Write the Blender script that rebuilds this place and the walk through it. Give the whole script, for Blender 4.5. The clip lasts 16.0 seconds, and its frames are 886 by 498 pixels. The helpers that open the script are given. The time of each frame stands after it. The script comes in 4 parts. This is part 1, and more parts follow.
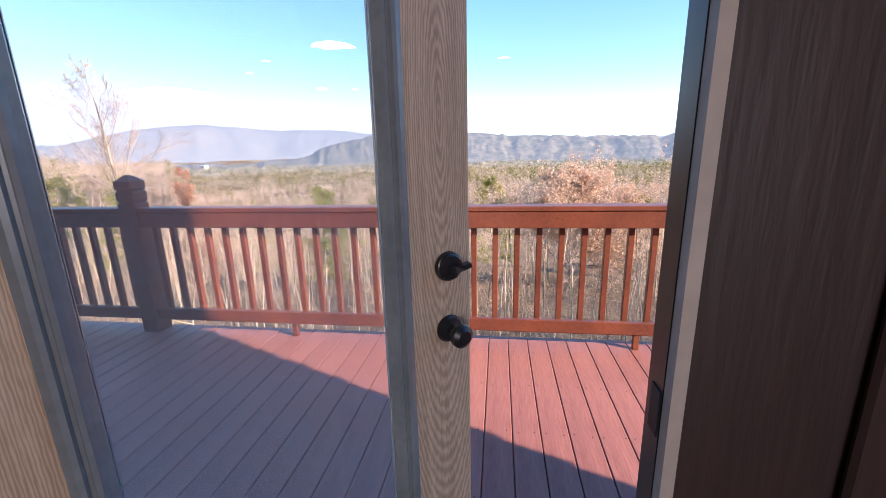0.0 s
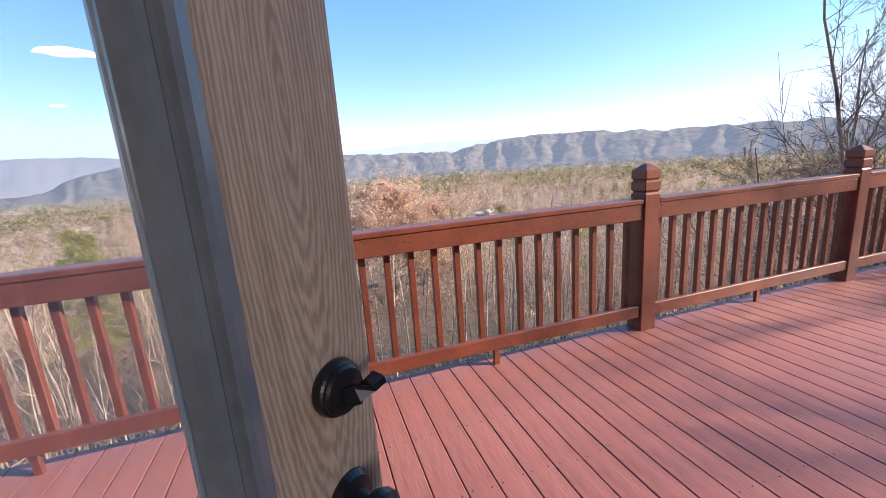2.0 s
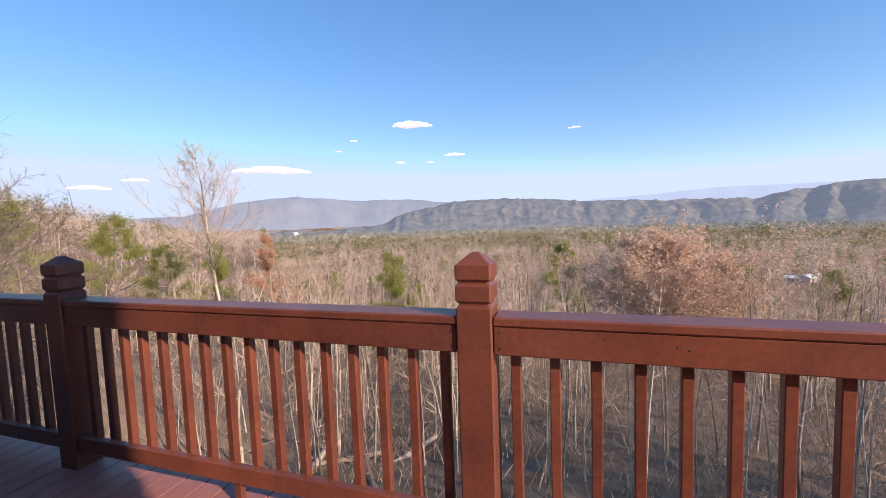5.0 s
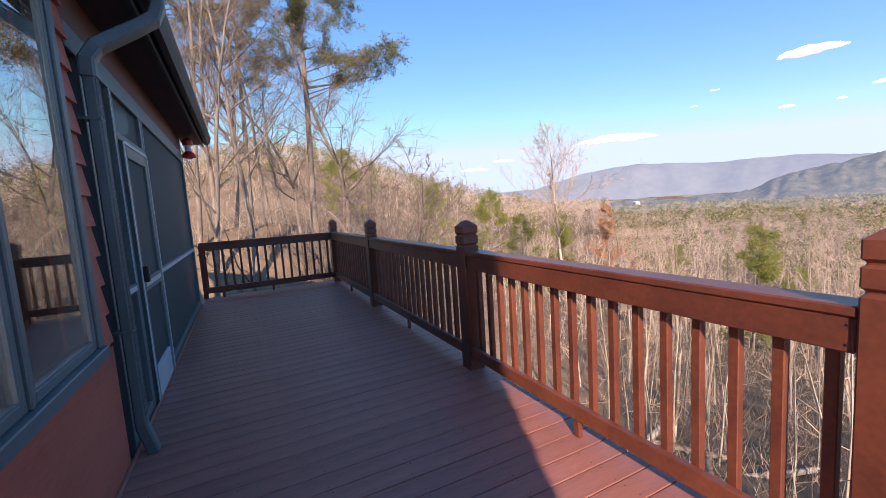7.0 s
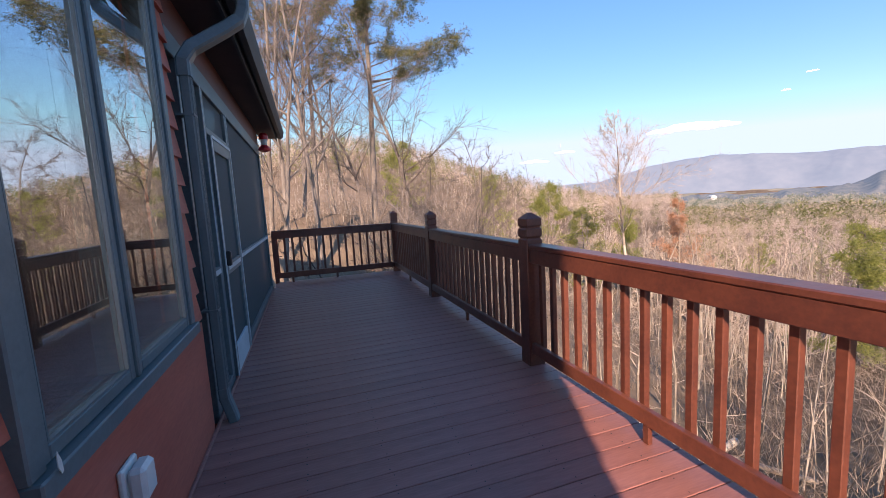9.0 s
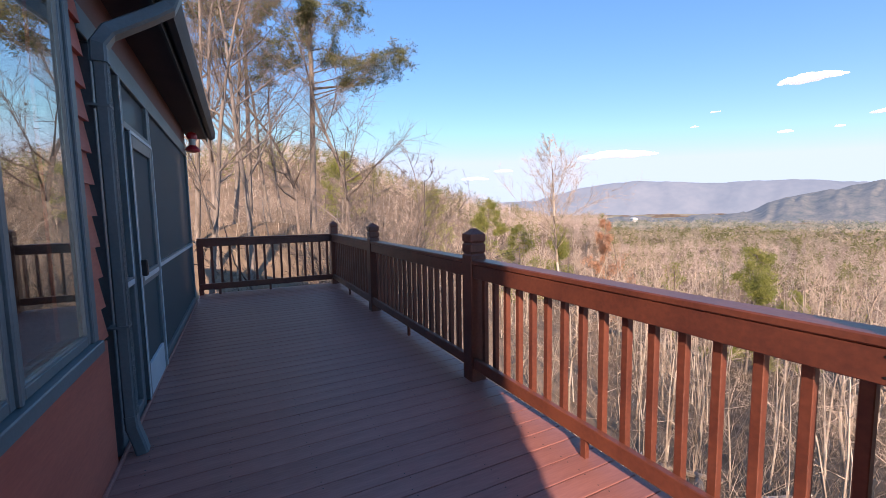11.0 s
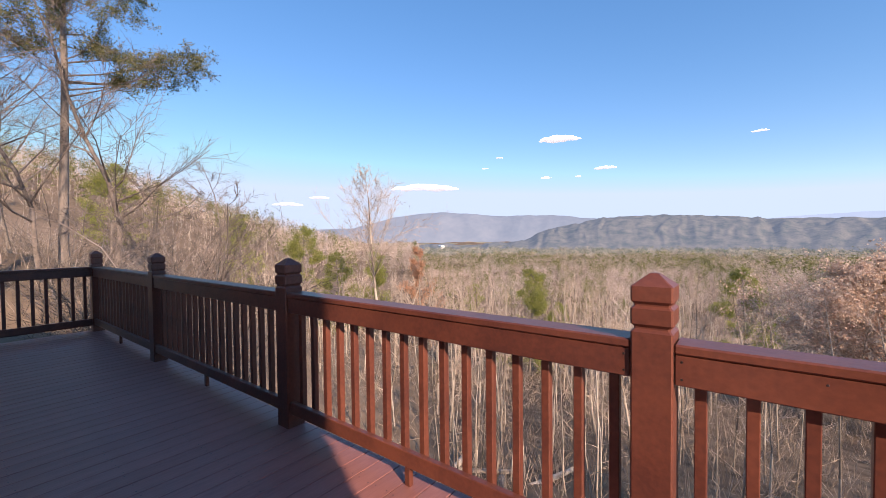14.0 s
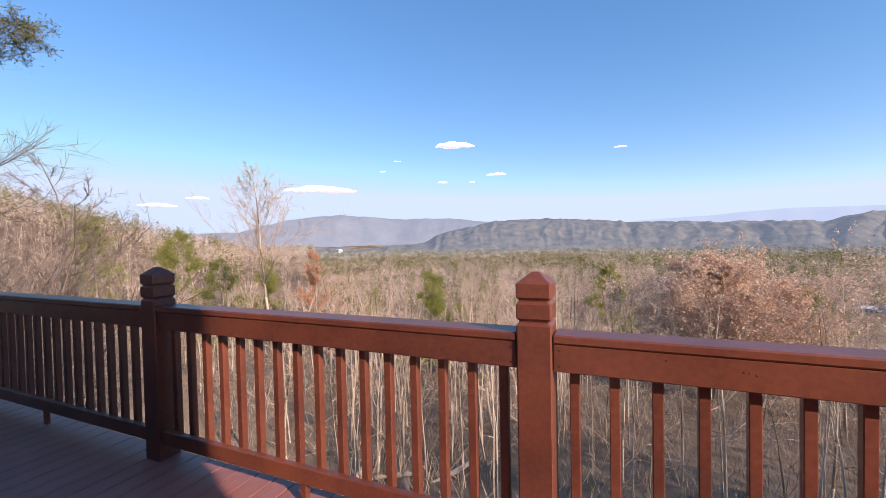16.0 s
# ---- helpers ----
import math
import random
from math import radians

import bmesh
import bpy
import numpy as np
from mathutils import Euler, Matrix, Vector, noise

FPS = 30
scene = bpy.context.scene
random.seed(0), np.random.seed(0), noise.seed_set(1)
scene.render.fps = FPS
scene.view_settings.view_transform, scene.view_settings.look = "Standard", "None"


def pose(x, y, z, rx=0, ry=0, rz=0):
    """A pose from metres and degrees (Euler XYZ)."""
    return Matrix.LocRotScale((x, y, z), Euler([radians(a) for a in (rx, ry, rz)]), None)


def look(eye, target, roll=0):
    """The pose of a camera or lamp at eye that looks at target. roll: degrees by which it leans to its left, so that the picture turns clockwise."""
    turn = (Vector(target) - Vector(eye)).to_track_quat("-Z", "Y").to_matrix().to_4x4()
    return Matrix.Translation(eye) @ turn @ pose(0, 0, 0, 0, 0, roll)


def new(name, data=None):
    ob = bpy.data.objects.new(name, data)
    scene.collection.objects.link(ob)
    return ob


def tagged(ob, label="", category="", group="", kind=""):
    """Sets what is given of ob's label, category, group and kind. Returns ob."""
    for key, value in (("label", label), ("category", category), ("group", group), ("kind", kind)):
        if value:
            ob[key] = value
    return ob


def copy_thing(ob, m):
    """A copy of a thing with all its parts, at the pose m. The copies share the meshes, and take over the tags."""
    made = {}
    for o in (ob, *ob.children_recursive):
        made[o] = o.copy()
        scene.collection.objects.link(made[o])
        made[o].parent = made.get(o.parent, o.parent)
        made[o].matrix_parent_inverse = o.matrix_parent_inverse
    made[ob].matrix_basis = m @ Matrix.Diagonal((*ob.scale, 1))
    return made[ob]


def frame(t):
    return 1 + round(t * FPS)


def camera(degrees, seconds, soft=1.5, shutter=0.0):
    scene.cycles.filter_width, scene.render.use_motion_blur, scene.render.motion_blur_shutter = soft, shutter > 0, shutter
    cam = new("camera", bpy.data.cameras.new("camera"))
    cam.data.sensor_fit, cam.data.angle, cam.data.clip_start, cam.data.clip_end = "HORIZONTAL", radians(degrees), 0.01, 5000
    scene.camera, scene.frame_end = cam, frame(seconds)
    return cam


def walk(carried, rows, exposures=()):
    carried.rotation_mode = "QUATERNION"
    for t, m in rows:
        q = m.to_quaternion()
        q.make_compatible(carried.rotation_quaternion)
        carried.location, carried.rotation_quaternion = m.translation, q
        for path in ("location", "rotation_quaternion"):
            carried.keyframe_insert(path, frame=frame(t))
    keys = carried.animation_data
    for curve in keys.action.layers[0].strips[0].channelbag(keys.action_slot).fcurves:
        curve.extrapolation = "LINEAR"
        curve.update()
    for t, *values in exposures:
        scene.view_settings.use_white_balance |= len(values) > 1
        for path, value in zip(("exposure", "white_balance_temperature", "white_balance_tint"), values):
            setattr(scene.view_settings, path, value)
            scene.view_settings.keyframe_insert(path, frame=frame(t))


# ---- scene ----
cam = camera(95.4, 16.0, soft=0.75)
PATH = [
    (0, (2.752, -2.719, 1.354), (2.482, -0.795, 0.882), -1.4),
    (0.5, (2.731, -2.678, 1.346), (2.59, -0.742, 0.861), -1.6),
    (0.8, (2.687, -2.647, 1.354), (2.673, -0.708, 0.866), -1.9),
    (1, (2.653, -2.583, 1.336), (2.728, -0.646, 0.842), -2.6),
    (1.5, (2.633, -2.479, 1.34), (2.964, -0.564, 0.868), -3.5),
    (2, (2.641, -2.309, 1.352), (3.238, -0.448, 0.928), -4.1),
    (2.5, (2.654, -2.22, 1.356), (3.431, -0.409, 1.011), -4.5),
    (3, (2.642, -2.092, 1.343), (3.418, -0.267, 1.083), -4.4),
    (3.2, (2.603, -1.99, 1.335), (3.323, -0.14, 1.093), -3.8),
    (3.6, (2.72, -1.9, 1.345), (3.18, 0.04, 1.12), -3.3),
    (4.1, (2.84, -1.75, 1.35), (2.92, 0.22, 1.16), -2.7),
    (4.7, (2.83, -1.6, 1.36), (2.42, 0.32, 1.2), -2.2),
    (5.3, (2.774, -1.51, 1.372), (1.956, 0.31, 1.231), -2.1),
    (5.5, (2.795, -1.515, 1.376), (1.801, 0.214, 1.226), -2.3),
    (6, (2.836, -1.546, 1.375), (1.476, -0.091, 1.203), -3.1),
    (6.5, (2.866, -1.601, 1.359), (1.243, -0.449, 1.166), -3.4),
    (7, (2.86, -1.639, 1.361), (1.078, -0.755, 1.15), -3.7),
    (7.5, (2.838, -1.663, 1.359), (0.982, -0.952, 1.132), -3.5),
    (8, (2.845, -1.667, 1.358), (0.956, -1.055, 1.123), -3.4),
    (10.3, (2.785, -1.684, 1.357), (0.942, -0.937, 1.147), -1.3),
    (10.5, (2.78, -1.679, 1.361), (0.952, -0.894, 1.157), -0.9),
    (11, (2.77, -1.683, 1.36), (0.993, -0.782, 1.183), -0.9),
    (11.5, (2.743, -1.667, 1.37), (1.037, -0.635, 1.216), -0.4),
    (12, (2.736, -1.662, 1.37), (1.118, -0.492, 1.244), -0.3),
    (12.5, (2.734, -1.665, 1.37), (1.216, -0.367, 1.269), -0.2),
    (13, (2.733, -1.665, 1.375), (1.319, -0.254, 1.293), -0.3),
    (13.5, (2.728, -1.662, 1.374), (1.412, -0.157, 1.31), -0.4),
    (14, (2.728, -1.665, 1.372), (1.509, -0.08, 1.319), -0.6),
    (14.5, (2.719, -1.655, 1.367), (1.593, -0.003, 1.322), -0.6),
    (15, (2.727, -1.655, 1.375), (1.702, 0.062, 1.332), -0.9),
    (15.5, (2.73, -1.648, 1.374), (1.81, 0.127, 1.33), -0.9),
    (16, (2.747, -1.668, 1.373), (1.955, 0.168, 1.328), -1.2),
]
EXPOSURES = [(0, 1.45, 6700, 25), (0.5, 1.45, 6700, 25), (1.0, 1.55, 6800, 25), (1.5, 1.4, 6850, 25), (2.0, 1.15, 6750, 25), (2.5, 1.0, 6550, 24), (3.0, 0.85, 6450, 22), (3.6, 0.8, 6600, 24), (5.3, 0.6, 6750, 26), (6.5, 0.7, 6750, 26), (7.5, 0.85, 6850, 28), (10.5, 0.83, 6850, 28), (12.5, 0.72, 6800, 27), (14.5, 0.62, 6750, 26), (16, 0.62, 6750, 26)]
walk(cam, [(t, look(eye, target, roll)) for t, eye, target, roll in PATH], EXPOSURES)

# ---- light ----
SUN_AZIMUTH, SUN_HEIGHT = 113.6, 25.0        # degrees right of +y, and above the horizon
world = bpy.data.worlds.new("sky_world")
scene.world = world
world.use_nodes = True
wn = world.node_tree.nodes
sky = wn.new("ShaderNodeTexSky")
sky.sky_type, sky.sun_disc = "NISHITA", False
sky.sun_elevation, sky.sun_rotation = radians(SUN_HEIGHT), radians(SUN_AZIMUTH)
sky.altitude, sky.air_density, sky.dust_density, sky.ozone_density = 700, 0.95, 0.0, 2.4
deep = wn.new("ShaderNodeHueSaturation")
deep.inputs["Saturation"].default_value = 1.5
# flattens the sky's brightness between zenith and horizon
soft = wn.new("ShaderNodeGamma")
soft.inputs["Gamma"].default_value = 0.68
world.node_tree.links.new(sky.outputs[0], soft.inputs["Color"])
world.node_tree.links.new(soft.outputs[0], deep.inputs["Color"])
sky_cap = wn.new("ShaderNodeMix")               # caps the sky's colour so that the horizon stays below white
sky_cap.data_type, sky_cap.blend_type = "RGBA", "DARKEN"
sky_cap.inputs[0].default_value = 1.0
sky_cap.inputs[7].default_value = (1.86, 2.48, 3.1, 1)
world.node_tree.links.new(deep.outputs[0], sky_cap.inputs[6])
world.node_tree.links.new(sky_cap.outputs[2], wn["Background"].inputs[0])
wn["Background"].inputs[1].default_value = 0.225
sun = new("sun", bpy.data.lights.new("sun", "SUN"))
sun.data.energy, sun.data.angle, sun.data.color = 4.7, radians(0.53), (1.0, 0.835, 0.62)
az, el = radians(SUN_AZIMUTH), radians(SUN_HEIGHT)
sun.matrix_world = look((60 * math.sin(az), 60 * math.cos(az), 60 * math.tan(el)), (0, 0, 0))


# fill lamp at an added, unseen opening in the back wall, for the door
back = new("room_fill_lamp", bpy.data.lights.new("room_fill_lamp", "AREA"))
back.data.shape, back.data.size, back.data.size_y = "RECTANGLE", 2.2, 1.4
back.data.energy, back.data.color = 34, (0.95, 0.96, 1.0)
back.matrix_world = look((3.6, -7.98, 1.55), (2.6, 0, 1.3))


# ---- materials ----
def mat(name, low, high, rough=0.6, scale=6.0, stretch=(1, 1, 1), bump=0.0, fine=60.0, metal=0.0, island=0.0, spec=0.5,
        detail=5.0, low_at=0.35, high_at=0.68):
    """A surface whose colour wanders from low to high in two scales of noise, with a fine relief."""
    m = bpy.data.materials.new(name)
    m.use_nodes = True
    n, k = m.node_tree.nodes, m.node_tree.links
    b = n["Principled BSDF"]
    co = n.new("ShaderNodeTexCoord")
    mp = n.new("ShaderNodeMapping")
    mp.inputs["Scale"].default_value = stretch
    k.new(co.outputs["Object"], mp.inputs["Vector"])
    big = n.new("ShaderNodeTexNoise")
    big.inputs["Scale"].default_value, big.inputs["Detail"].default_value = scale, detail
    k.new(mp.outputs[0], big.inputs["Vector"])
    small = n.new("ShaderNodeTexNoise")
    small.inputs["Scale"].default_value, small.inputs["Detail"].default_value = fine, 3.0
    k.new(mp.outputs[0], small.inputs["Vector"])
    mix = n.new("ShaderNodeMath")
    mix.operation = "MULTIPLY_ADD"
    mix.inputs[1].default_value = 0.35
    k.new(small.outputs["Fac"], mix.inputs[0])
    sc = n.new("ShaderNodeMath")
    sc.operation = "MULTIPLY"
    sc.inputs[1].default_value = 0.65
    k.new(big.outputs["Fac"], sc.inputs[0])
    k.new(sc.outputs[0], mix.inputs[2])
    last = mix.outputs[0]
    if island:
        ob = n.new("ShaderNodeObjectInfo")
        ge = n.new("ShaderNodeNewGeometry")
        su = n.new("ShaderNodeMath")
        su.operation = "ADD"
        k.new(ob.outputs["Random"], su.inputs[0])
        k.new(ge.outputs["Random Per Island"], su.inputs[1])
        fr = n.new("ShaderNodeMath")
        fr.operation = "FRACT"
        k.new(su.outputs[0], fr.inputs[0])
        ad = n.new("ShaderNodeMath")
        ad.operation = "MULTIPLY_ADD"
        k.new(fr.outputs[0], ad.inputs[0])
        ad.inputs[1].default_value = island
        of = n.new("ShaderNodeMath")
        of.operation = "SUBTRACT"
        k.new(last, of.inputs[0])
        of.inputs[1].default_value = island / 2
        k.new(of.outputs[0], ad.inputs[2])
        last = ad.outputs[0]
    ramp = n.new("ShaderNodeValToRGB")
    ramp.color_ramp.elements[0].position, ramp.color_ramp.elements[0].color = low_at, (*low, 1)
    ramp.color_ramp.elements[1].position, ramp.color_ramp.elements[1].color = high_at, (*high, 1)
    k.new(last, ramp.inputs[0])
    k.new(ramp.outputs[0], b.inputs["Base Color"])
    b.inputs["Roughness"].default_value, b.inputs["Metallic"].default_value = rough, metal
    b.inputs["Specular IOR Level"].default_value = spec
    if bump:
        bp = n.new("ShaderNodeBump")
        bp.inputs["Strength"].default_value, bp.inputs["Distance"].default_value = bump, 0.01
        k.new(mix.outputs[0], bp.inputs["Height"])
        k.new(bp.outputs[0], b.inputs["Normal"])
    return m


def glass_mat(name, index=1.5, tint=(0.92, 0.96, 0.95)):
    m = bpy.data.materials.new(name)
    m.use_nodes = True
    b = m.node_tree.nodes["Principled BSDF"]
    b.inputs["Base Color"].default_value = (*tint, 1)
    b.inputs["Roughness"].default_value, b.inputs["IOR"].default_value = 0.0, index
    b.inputs["Transmission Weight"].default_value = 1.0
    return m


def screen_mat(name, colour, see):
    """Insect screen: a dark weave, of which a share lets the view through."""
    m = bpy.data.materials.new(name)
    m.use_nodes = True
    n, k = m.node_tree.nodes, m.node_tree.links
    b = n["Principled BSDF"]
    b.inputs["Base Color"].default_value = (*colour, 1)
    b.inputs["Roughness"].default_value = 0.7
    t = n.new("ShaderNodeBsdfTransparent")
    mx = n.new("ShaderNodeMixShader")
    mx.inputs[0].default_value = see
    k.new(b.outputs[0], mx.inputs[1])
    k.new(t.outputs[0], mx.inputs[2])
    k.new(mx.outputs[0], n["Material Output"].inputs[0])
    return m


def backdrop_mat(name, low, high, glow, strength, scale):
    """Far hills; the kilometres of bright air are painted in as colour and glow."""
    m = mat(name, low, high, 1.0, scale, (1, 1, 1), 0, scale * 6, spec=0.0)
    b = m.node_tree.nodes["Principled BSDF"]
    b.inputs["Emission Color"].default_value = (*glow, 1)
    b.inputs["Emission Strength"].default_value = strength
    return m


STAIN = mat("redwood_stain", (0.100, 0.031, 0.022), (0.205, 0.064, 0.037), 0.42, 3.0, (1, 1, 1), 0.25, 45.0, island=0.15)
DECK = mat("deck_stain", (0.245, 0.097, 0.083), (0.41, 0.176, 0.146), 0.46, 2.5, (3.0, 0.35, 1), 0.35, 30.0, island=0.09, spec=0.5)
SIDING = mat("red_brown_siding", (0.33, 0.08, 0.054), (0.50, 0.14, 0.092), 0.5, 2.0, (0.4, 1, 2), 0.25, 40.0, island=0.12)
# shaded copy of the siding: the shade under the eave is in the colour
FRIEZE = mat("red_board_shade_painted", (0.10, 0.035, 0.03), (0.16, 0.056, 0.046), 0.6, 2.0, (0.4, 1, 2), 0.2, 40.0)
TRIM = mat("blue_green_trim", (0.075, 0.11, 0.122), (0.115, 0.158, 0.17), 0.45, 3.0, (1, 1, 1), 0.1, 60.0)
PALE = mat("pale_grey_bead", (0.38, 0.46, 0.50), (0.5, 0.57, 0.60), 0.5, 5.0, (1, 1, 1), 0.05, 50.0)
GUTTER = mat("dark_metal_gutter", (0.016, 0.022, 0.028), (0.03, 0.038, 0.046), 0.6, 3.0, (1, 1, 1), 0.05, 40.0)
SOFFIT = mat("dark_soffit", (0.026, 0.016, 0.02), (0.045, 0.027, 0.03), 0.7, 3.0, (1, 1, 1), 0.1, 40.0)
OAKGRAIN = mat("oak_door_grain", (0.40, 0.295, 0.20), (0.67, 0.52, 0.385), 0.5, 2.6, (26, 26, 1.1), 0.35, 20.0)
n, k = OAKGRAIN.node_tree.nodes, OAKGRAIN.node_tree.links
gc = n.new("ShaderNodeTexCoord")
gm = n.new("ShaderNodeMapping")
gm.inputs["Scale"].default_value = (1.0, 0.0, 0.13)
gm.inputs["Location"].default_value = (-0.785, 0.0, -0.185)
k.new(gc.outputs["Object"], gm.inputs["Vector"])
gw = n.new("ShaderNodeTexWave")
gw.wave_type, gw.rings_direction = "RINGS", "SPHERICAL"
gw.inputs["Scale"].default_value, gw.inputs["Distortion"].default_value = 62.0, 4.0
gw.inputs["Detail"].default_value, gw.inputs["Detail Scale"].default_value = 2.0, 3.0
k.new(gm.outputs[0], gw.inputs["Vector"])
gx = n.new("ShaderNodeMix")
gx.data_type = "FLOAT"
gx.inputs["Factor"].default_value = 0.26
old = [l for l in k if l.to_node.type == "VALTORGB"][0]
src, ramp_in = old.from_socket, old.to_socket
k.new(src, gx.inputs[2])
k.new(gw.outputs["Fac"], gx.inputs[3])
k.new(gx.outputs[0], ramp_in)
for nd in n:
    if nd.type == "BUMP":
        nd.inputs["Strength"].default_value = 0.07
        k.new(gx.outputs[0], nd.inputs["Height"])
BEAD = mat("grey_glazing_bead", (0.17, 0.20, 0.215), (0.25, 0.28, 0.295), 0.25, 4.0, (1, 1, 1), 0.05, 40.0)
BLACK = mat("black_hardware", (0.012, 0.012, 0.013), (0.022, 0.022, 0.024), 0.32, 20.0, (1, 1, 1), 0.03, 90.0)
STEEL = mat("steel_plate", (0.45, 0.44, 0.42), (0.6, 0.58, 0.55), 0.35, 20.0, (1, 1, 1), 0.05, 90.0, metal=1.0)
# near-black: the dimness of the backlit room side is painted into the wood
CASING = mat("interior_wood_shade_painted", (0.022, 0.011, 0.011), (0.045, 0.022, 0.021), 0.5, 2.0, (6, 6, 0.6), 0.2, 20.0)
STRIP = mat("pale_weather_strip", (0.42, 0.38, 0.34), (0.55, 0.5, 0.45), 0.6, 5.0, (1, 1, 1), 0.05, 60.0)
ROOM = mat("room_wall", (0.55, 0.50, 0.43), (0.66, 0.60, 0.52), 0.8, 2.0, (1, 1, 1), 0.1, 40.0)
ROOMFLOOR = mat("room_floor", (0.26, 0.17, 0.11), (0.36, 0.24, 0.15), 0.5, 2.0, (1, 8, 1), 0.1, 30.0)
ROOF = mat("roof_shingle", (0.07, 0.065, 0.06), (0.13, 0.12, 0.11), 0.9, 3.0, (1, 1, 1), 0.4, 30.0)
WHITEPLASTIC = mat("white_plastic", (0.55, 0.57, 0.56), (0.68, 0.70, 0.68), 0.45, 6.0, (1, 1, 1), 0.05, 60.0)
RED = mat("red_plastic", (0.45, 0.02, 0.03), (0.60, 0.04, 0.05), 0.3, 6.0, (1, 1, 1), 0.0, 60.0)
GLASS = glass_mat("window_glass", 2.6)
DOORGLASS = glass_mat("door_glass", 1.45, (0.98, 0.99, 0.99))
n, k = DOORGLASS.node_tree.nodes, DOORGLASS.node_tree.links
veil = n.new("ShaderNodeBsdfTranslucent")     # pale veil of glare over the view, painted into the pane
veil.inputs["Color"].default_value = (0.9, 0.9, 0.92, 1)
veiled = n.new("ShaderNodeMixShader")
veiled.inputs[0].default_value = 0.07
k.new(n["Principled BSDF"].outputs[0], veiled.inputs[1])
k.new(veil.outputs[0], veiled.inputs[2])
k.new(veiled.outputs[0], n["Material Output"].inputs[0])
SCREEN = screen_mat("insect_screen", (0.05, 0.075, 0.085), 0.22)
BARK = mat("grey_tan_bark", (0.20, 0.155, 0.12), (0.58, 0.49, 0.40), 0.9, 1.2, (4, 4, 0.7), 0.5, 14.0, island=0.35, spec=0.2)
TWIG = mat("tan_twigs", (0.30, 0.225, 0.17), (0.72, 0.58, 0.46), 0.9, 0.8, (1, 1, 1), 0, 6.0, island=0.2, spec=0.1)
MIDTWIG = mat("pale_tan_twigs", (0.42, 0.32, 0.25), (0.84, 0.69, 0.57), 0.9, 0.16, (1, 1, 1), 0, 1.2, island=0.12, spec=0.1)
PALEBARK = mat("pale_sunlit_bark", (0.22, 0.175, 0.135), (0.56, 0.48, 0.40), 0.9, 0.3, (1, 1, 1), 0, 5.0, island=0.3, spec=0.1)
BRUSH = mat("grey_brown_brush", (0.17, 0.13, 0.10), (0.46, 0.365, 0.285), 0.9, 0.8, (1, 1, 1), 0, 6.0, island=0.3, spec=0.1)
THICKET = mat("grey_thicket_bark", (0.10, 0.082, 0.072), (0.33, 0.27, 0.23), 0.9, 0.8, (1, 1, 1), 0, 6.0, island=0.3, spec=0.1)
PINEBARK = mat("pine_bark", (0.14, 0.118, 0.102), (0.35, 0.295, 0.255), 0.9, 1.5, (4, 4, 0.8), 0.6, 14.0, spec=0.2)
NEEDLE = mat("pine_needles", (0.10, 0.115, 0.045), (0.27, 0.25, 0.11), 0.7, 1.5, (1, 1, 1), 0, 10.0, island=0.5, spec=0.3)
CEDAR = mat("young_pine_needles", (0.19, 0.22, 0.05), (0.42, 0.41, 0.13), 0.7, 1.5, (1, 1, 1), 0, 10.0, island=0.5, spec=0.3)
OAKLEAF = mat("dry_oak_leaves", (0.56, 0.38, 0.27), (0.80, 0.62, 0.48), 0.8, 1.0, (1, 1, 1), 0, 10.0, island=0.7, spec=0.2)
REDLEAF = mat("orange_beech_leaves", (0.50, 0.27, 0.16), (0.68, 0.42, 0.28), 0.8, 1.0, (1, 1, 1), 0, 10.0, island=0.7, spec=0.2)
WOODS = mat("far_bare_woods", (0.46, 0.35, 0.275), (0.86, 0.70, 0.59), 1.0, 0.02, (1, 1, 1), 0, 0.12, island=0.3, spec=0.0)
WOODSGREEN = mat("far_pine_woods", (0.15, 0.165, 0.06), (0.32, 0.30, 0.13), 1.0, 0.03, (1, 1, 1), 0, 0.2, island=0.5, spec=0.0)
GROUND = mat("leaf_litter_ground", (0.13, 0.095, 0.066), (0.36, 0.265, 0.19), 1.0, 0.03, (1, 1, 1), 0.4, 1.3, spec=0.0, detail=8.0)
def thin_leaf(m, share):
    """Lets part of the light through, as in thin leaves; softens bare woods' dark faces."""
    n, k = m.node_tree.nodes, m.node_tree.links
    b = n["Principled BSDF"]
    t = n.new("ShaderNodeBsdfTranslucent")
    colour = [l.from_socket for l in k if l.to_socket == b.inputs["Base Color"]][0]
    k.new(colour, t.inputs["Color"])
    mx = n.new("ShaderNodeMixShader")
    mx.inputs[0].default_value = share
    k.new(b.outputs[0], mx.inputs[1])
    k.new(t.outputs[0], mx.inputs[2])
    k.new(mx.outputs[0], n["Material Output"].inputs[0])


for m in (OAKLEAF, REDLEAF, NEEDLE, CEDAR, WOODS, WOODSGREEN):
    thin_leaf(m, 0.42)
# bluish colour and glow paint the bright air before ridge and mountains
RIDGE = backdrop_mat("painted_hazy_ridge", (0.028, 0.042, 0.036), (0.16, 0.14, 0.11), (0.42, 0.53, 0.70), 0.22, 0.022)
RIDGE_FAR = backdrop_mat("painted_hazy_mountain", (0.07, 0.085, 0.10), (0.13, 0.135, 0.14), (0.42, 0.52, 0.68), 0.36, 0.004)
RIDGE_LAST = backdrop_mat("painted_hazy_last_mountain", (0.08, 0.10, 0.12), (0.12, 0.13, 0.14), (0.46, 0.60, 0.80), 0.62, 0.004)
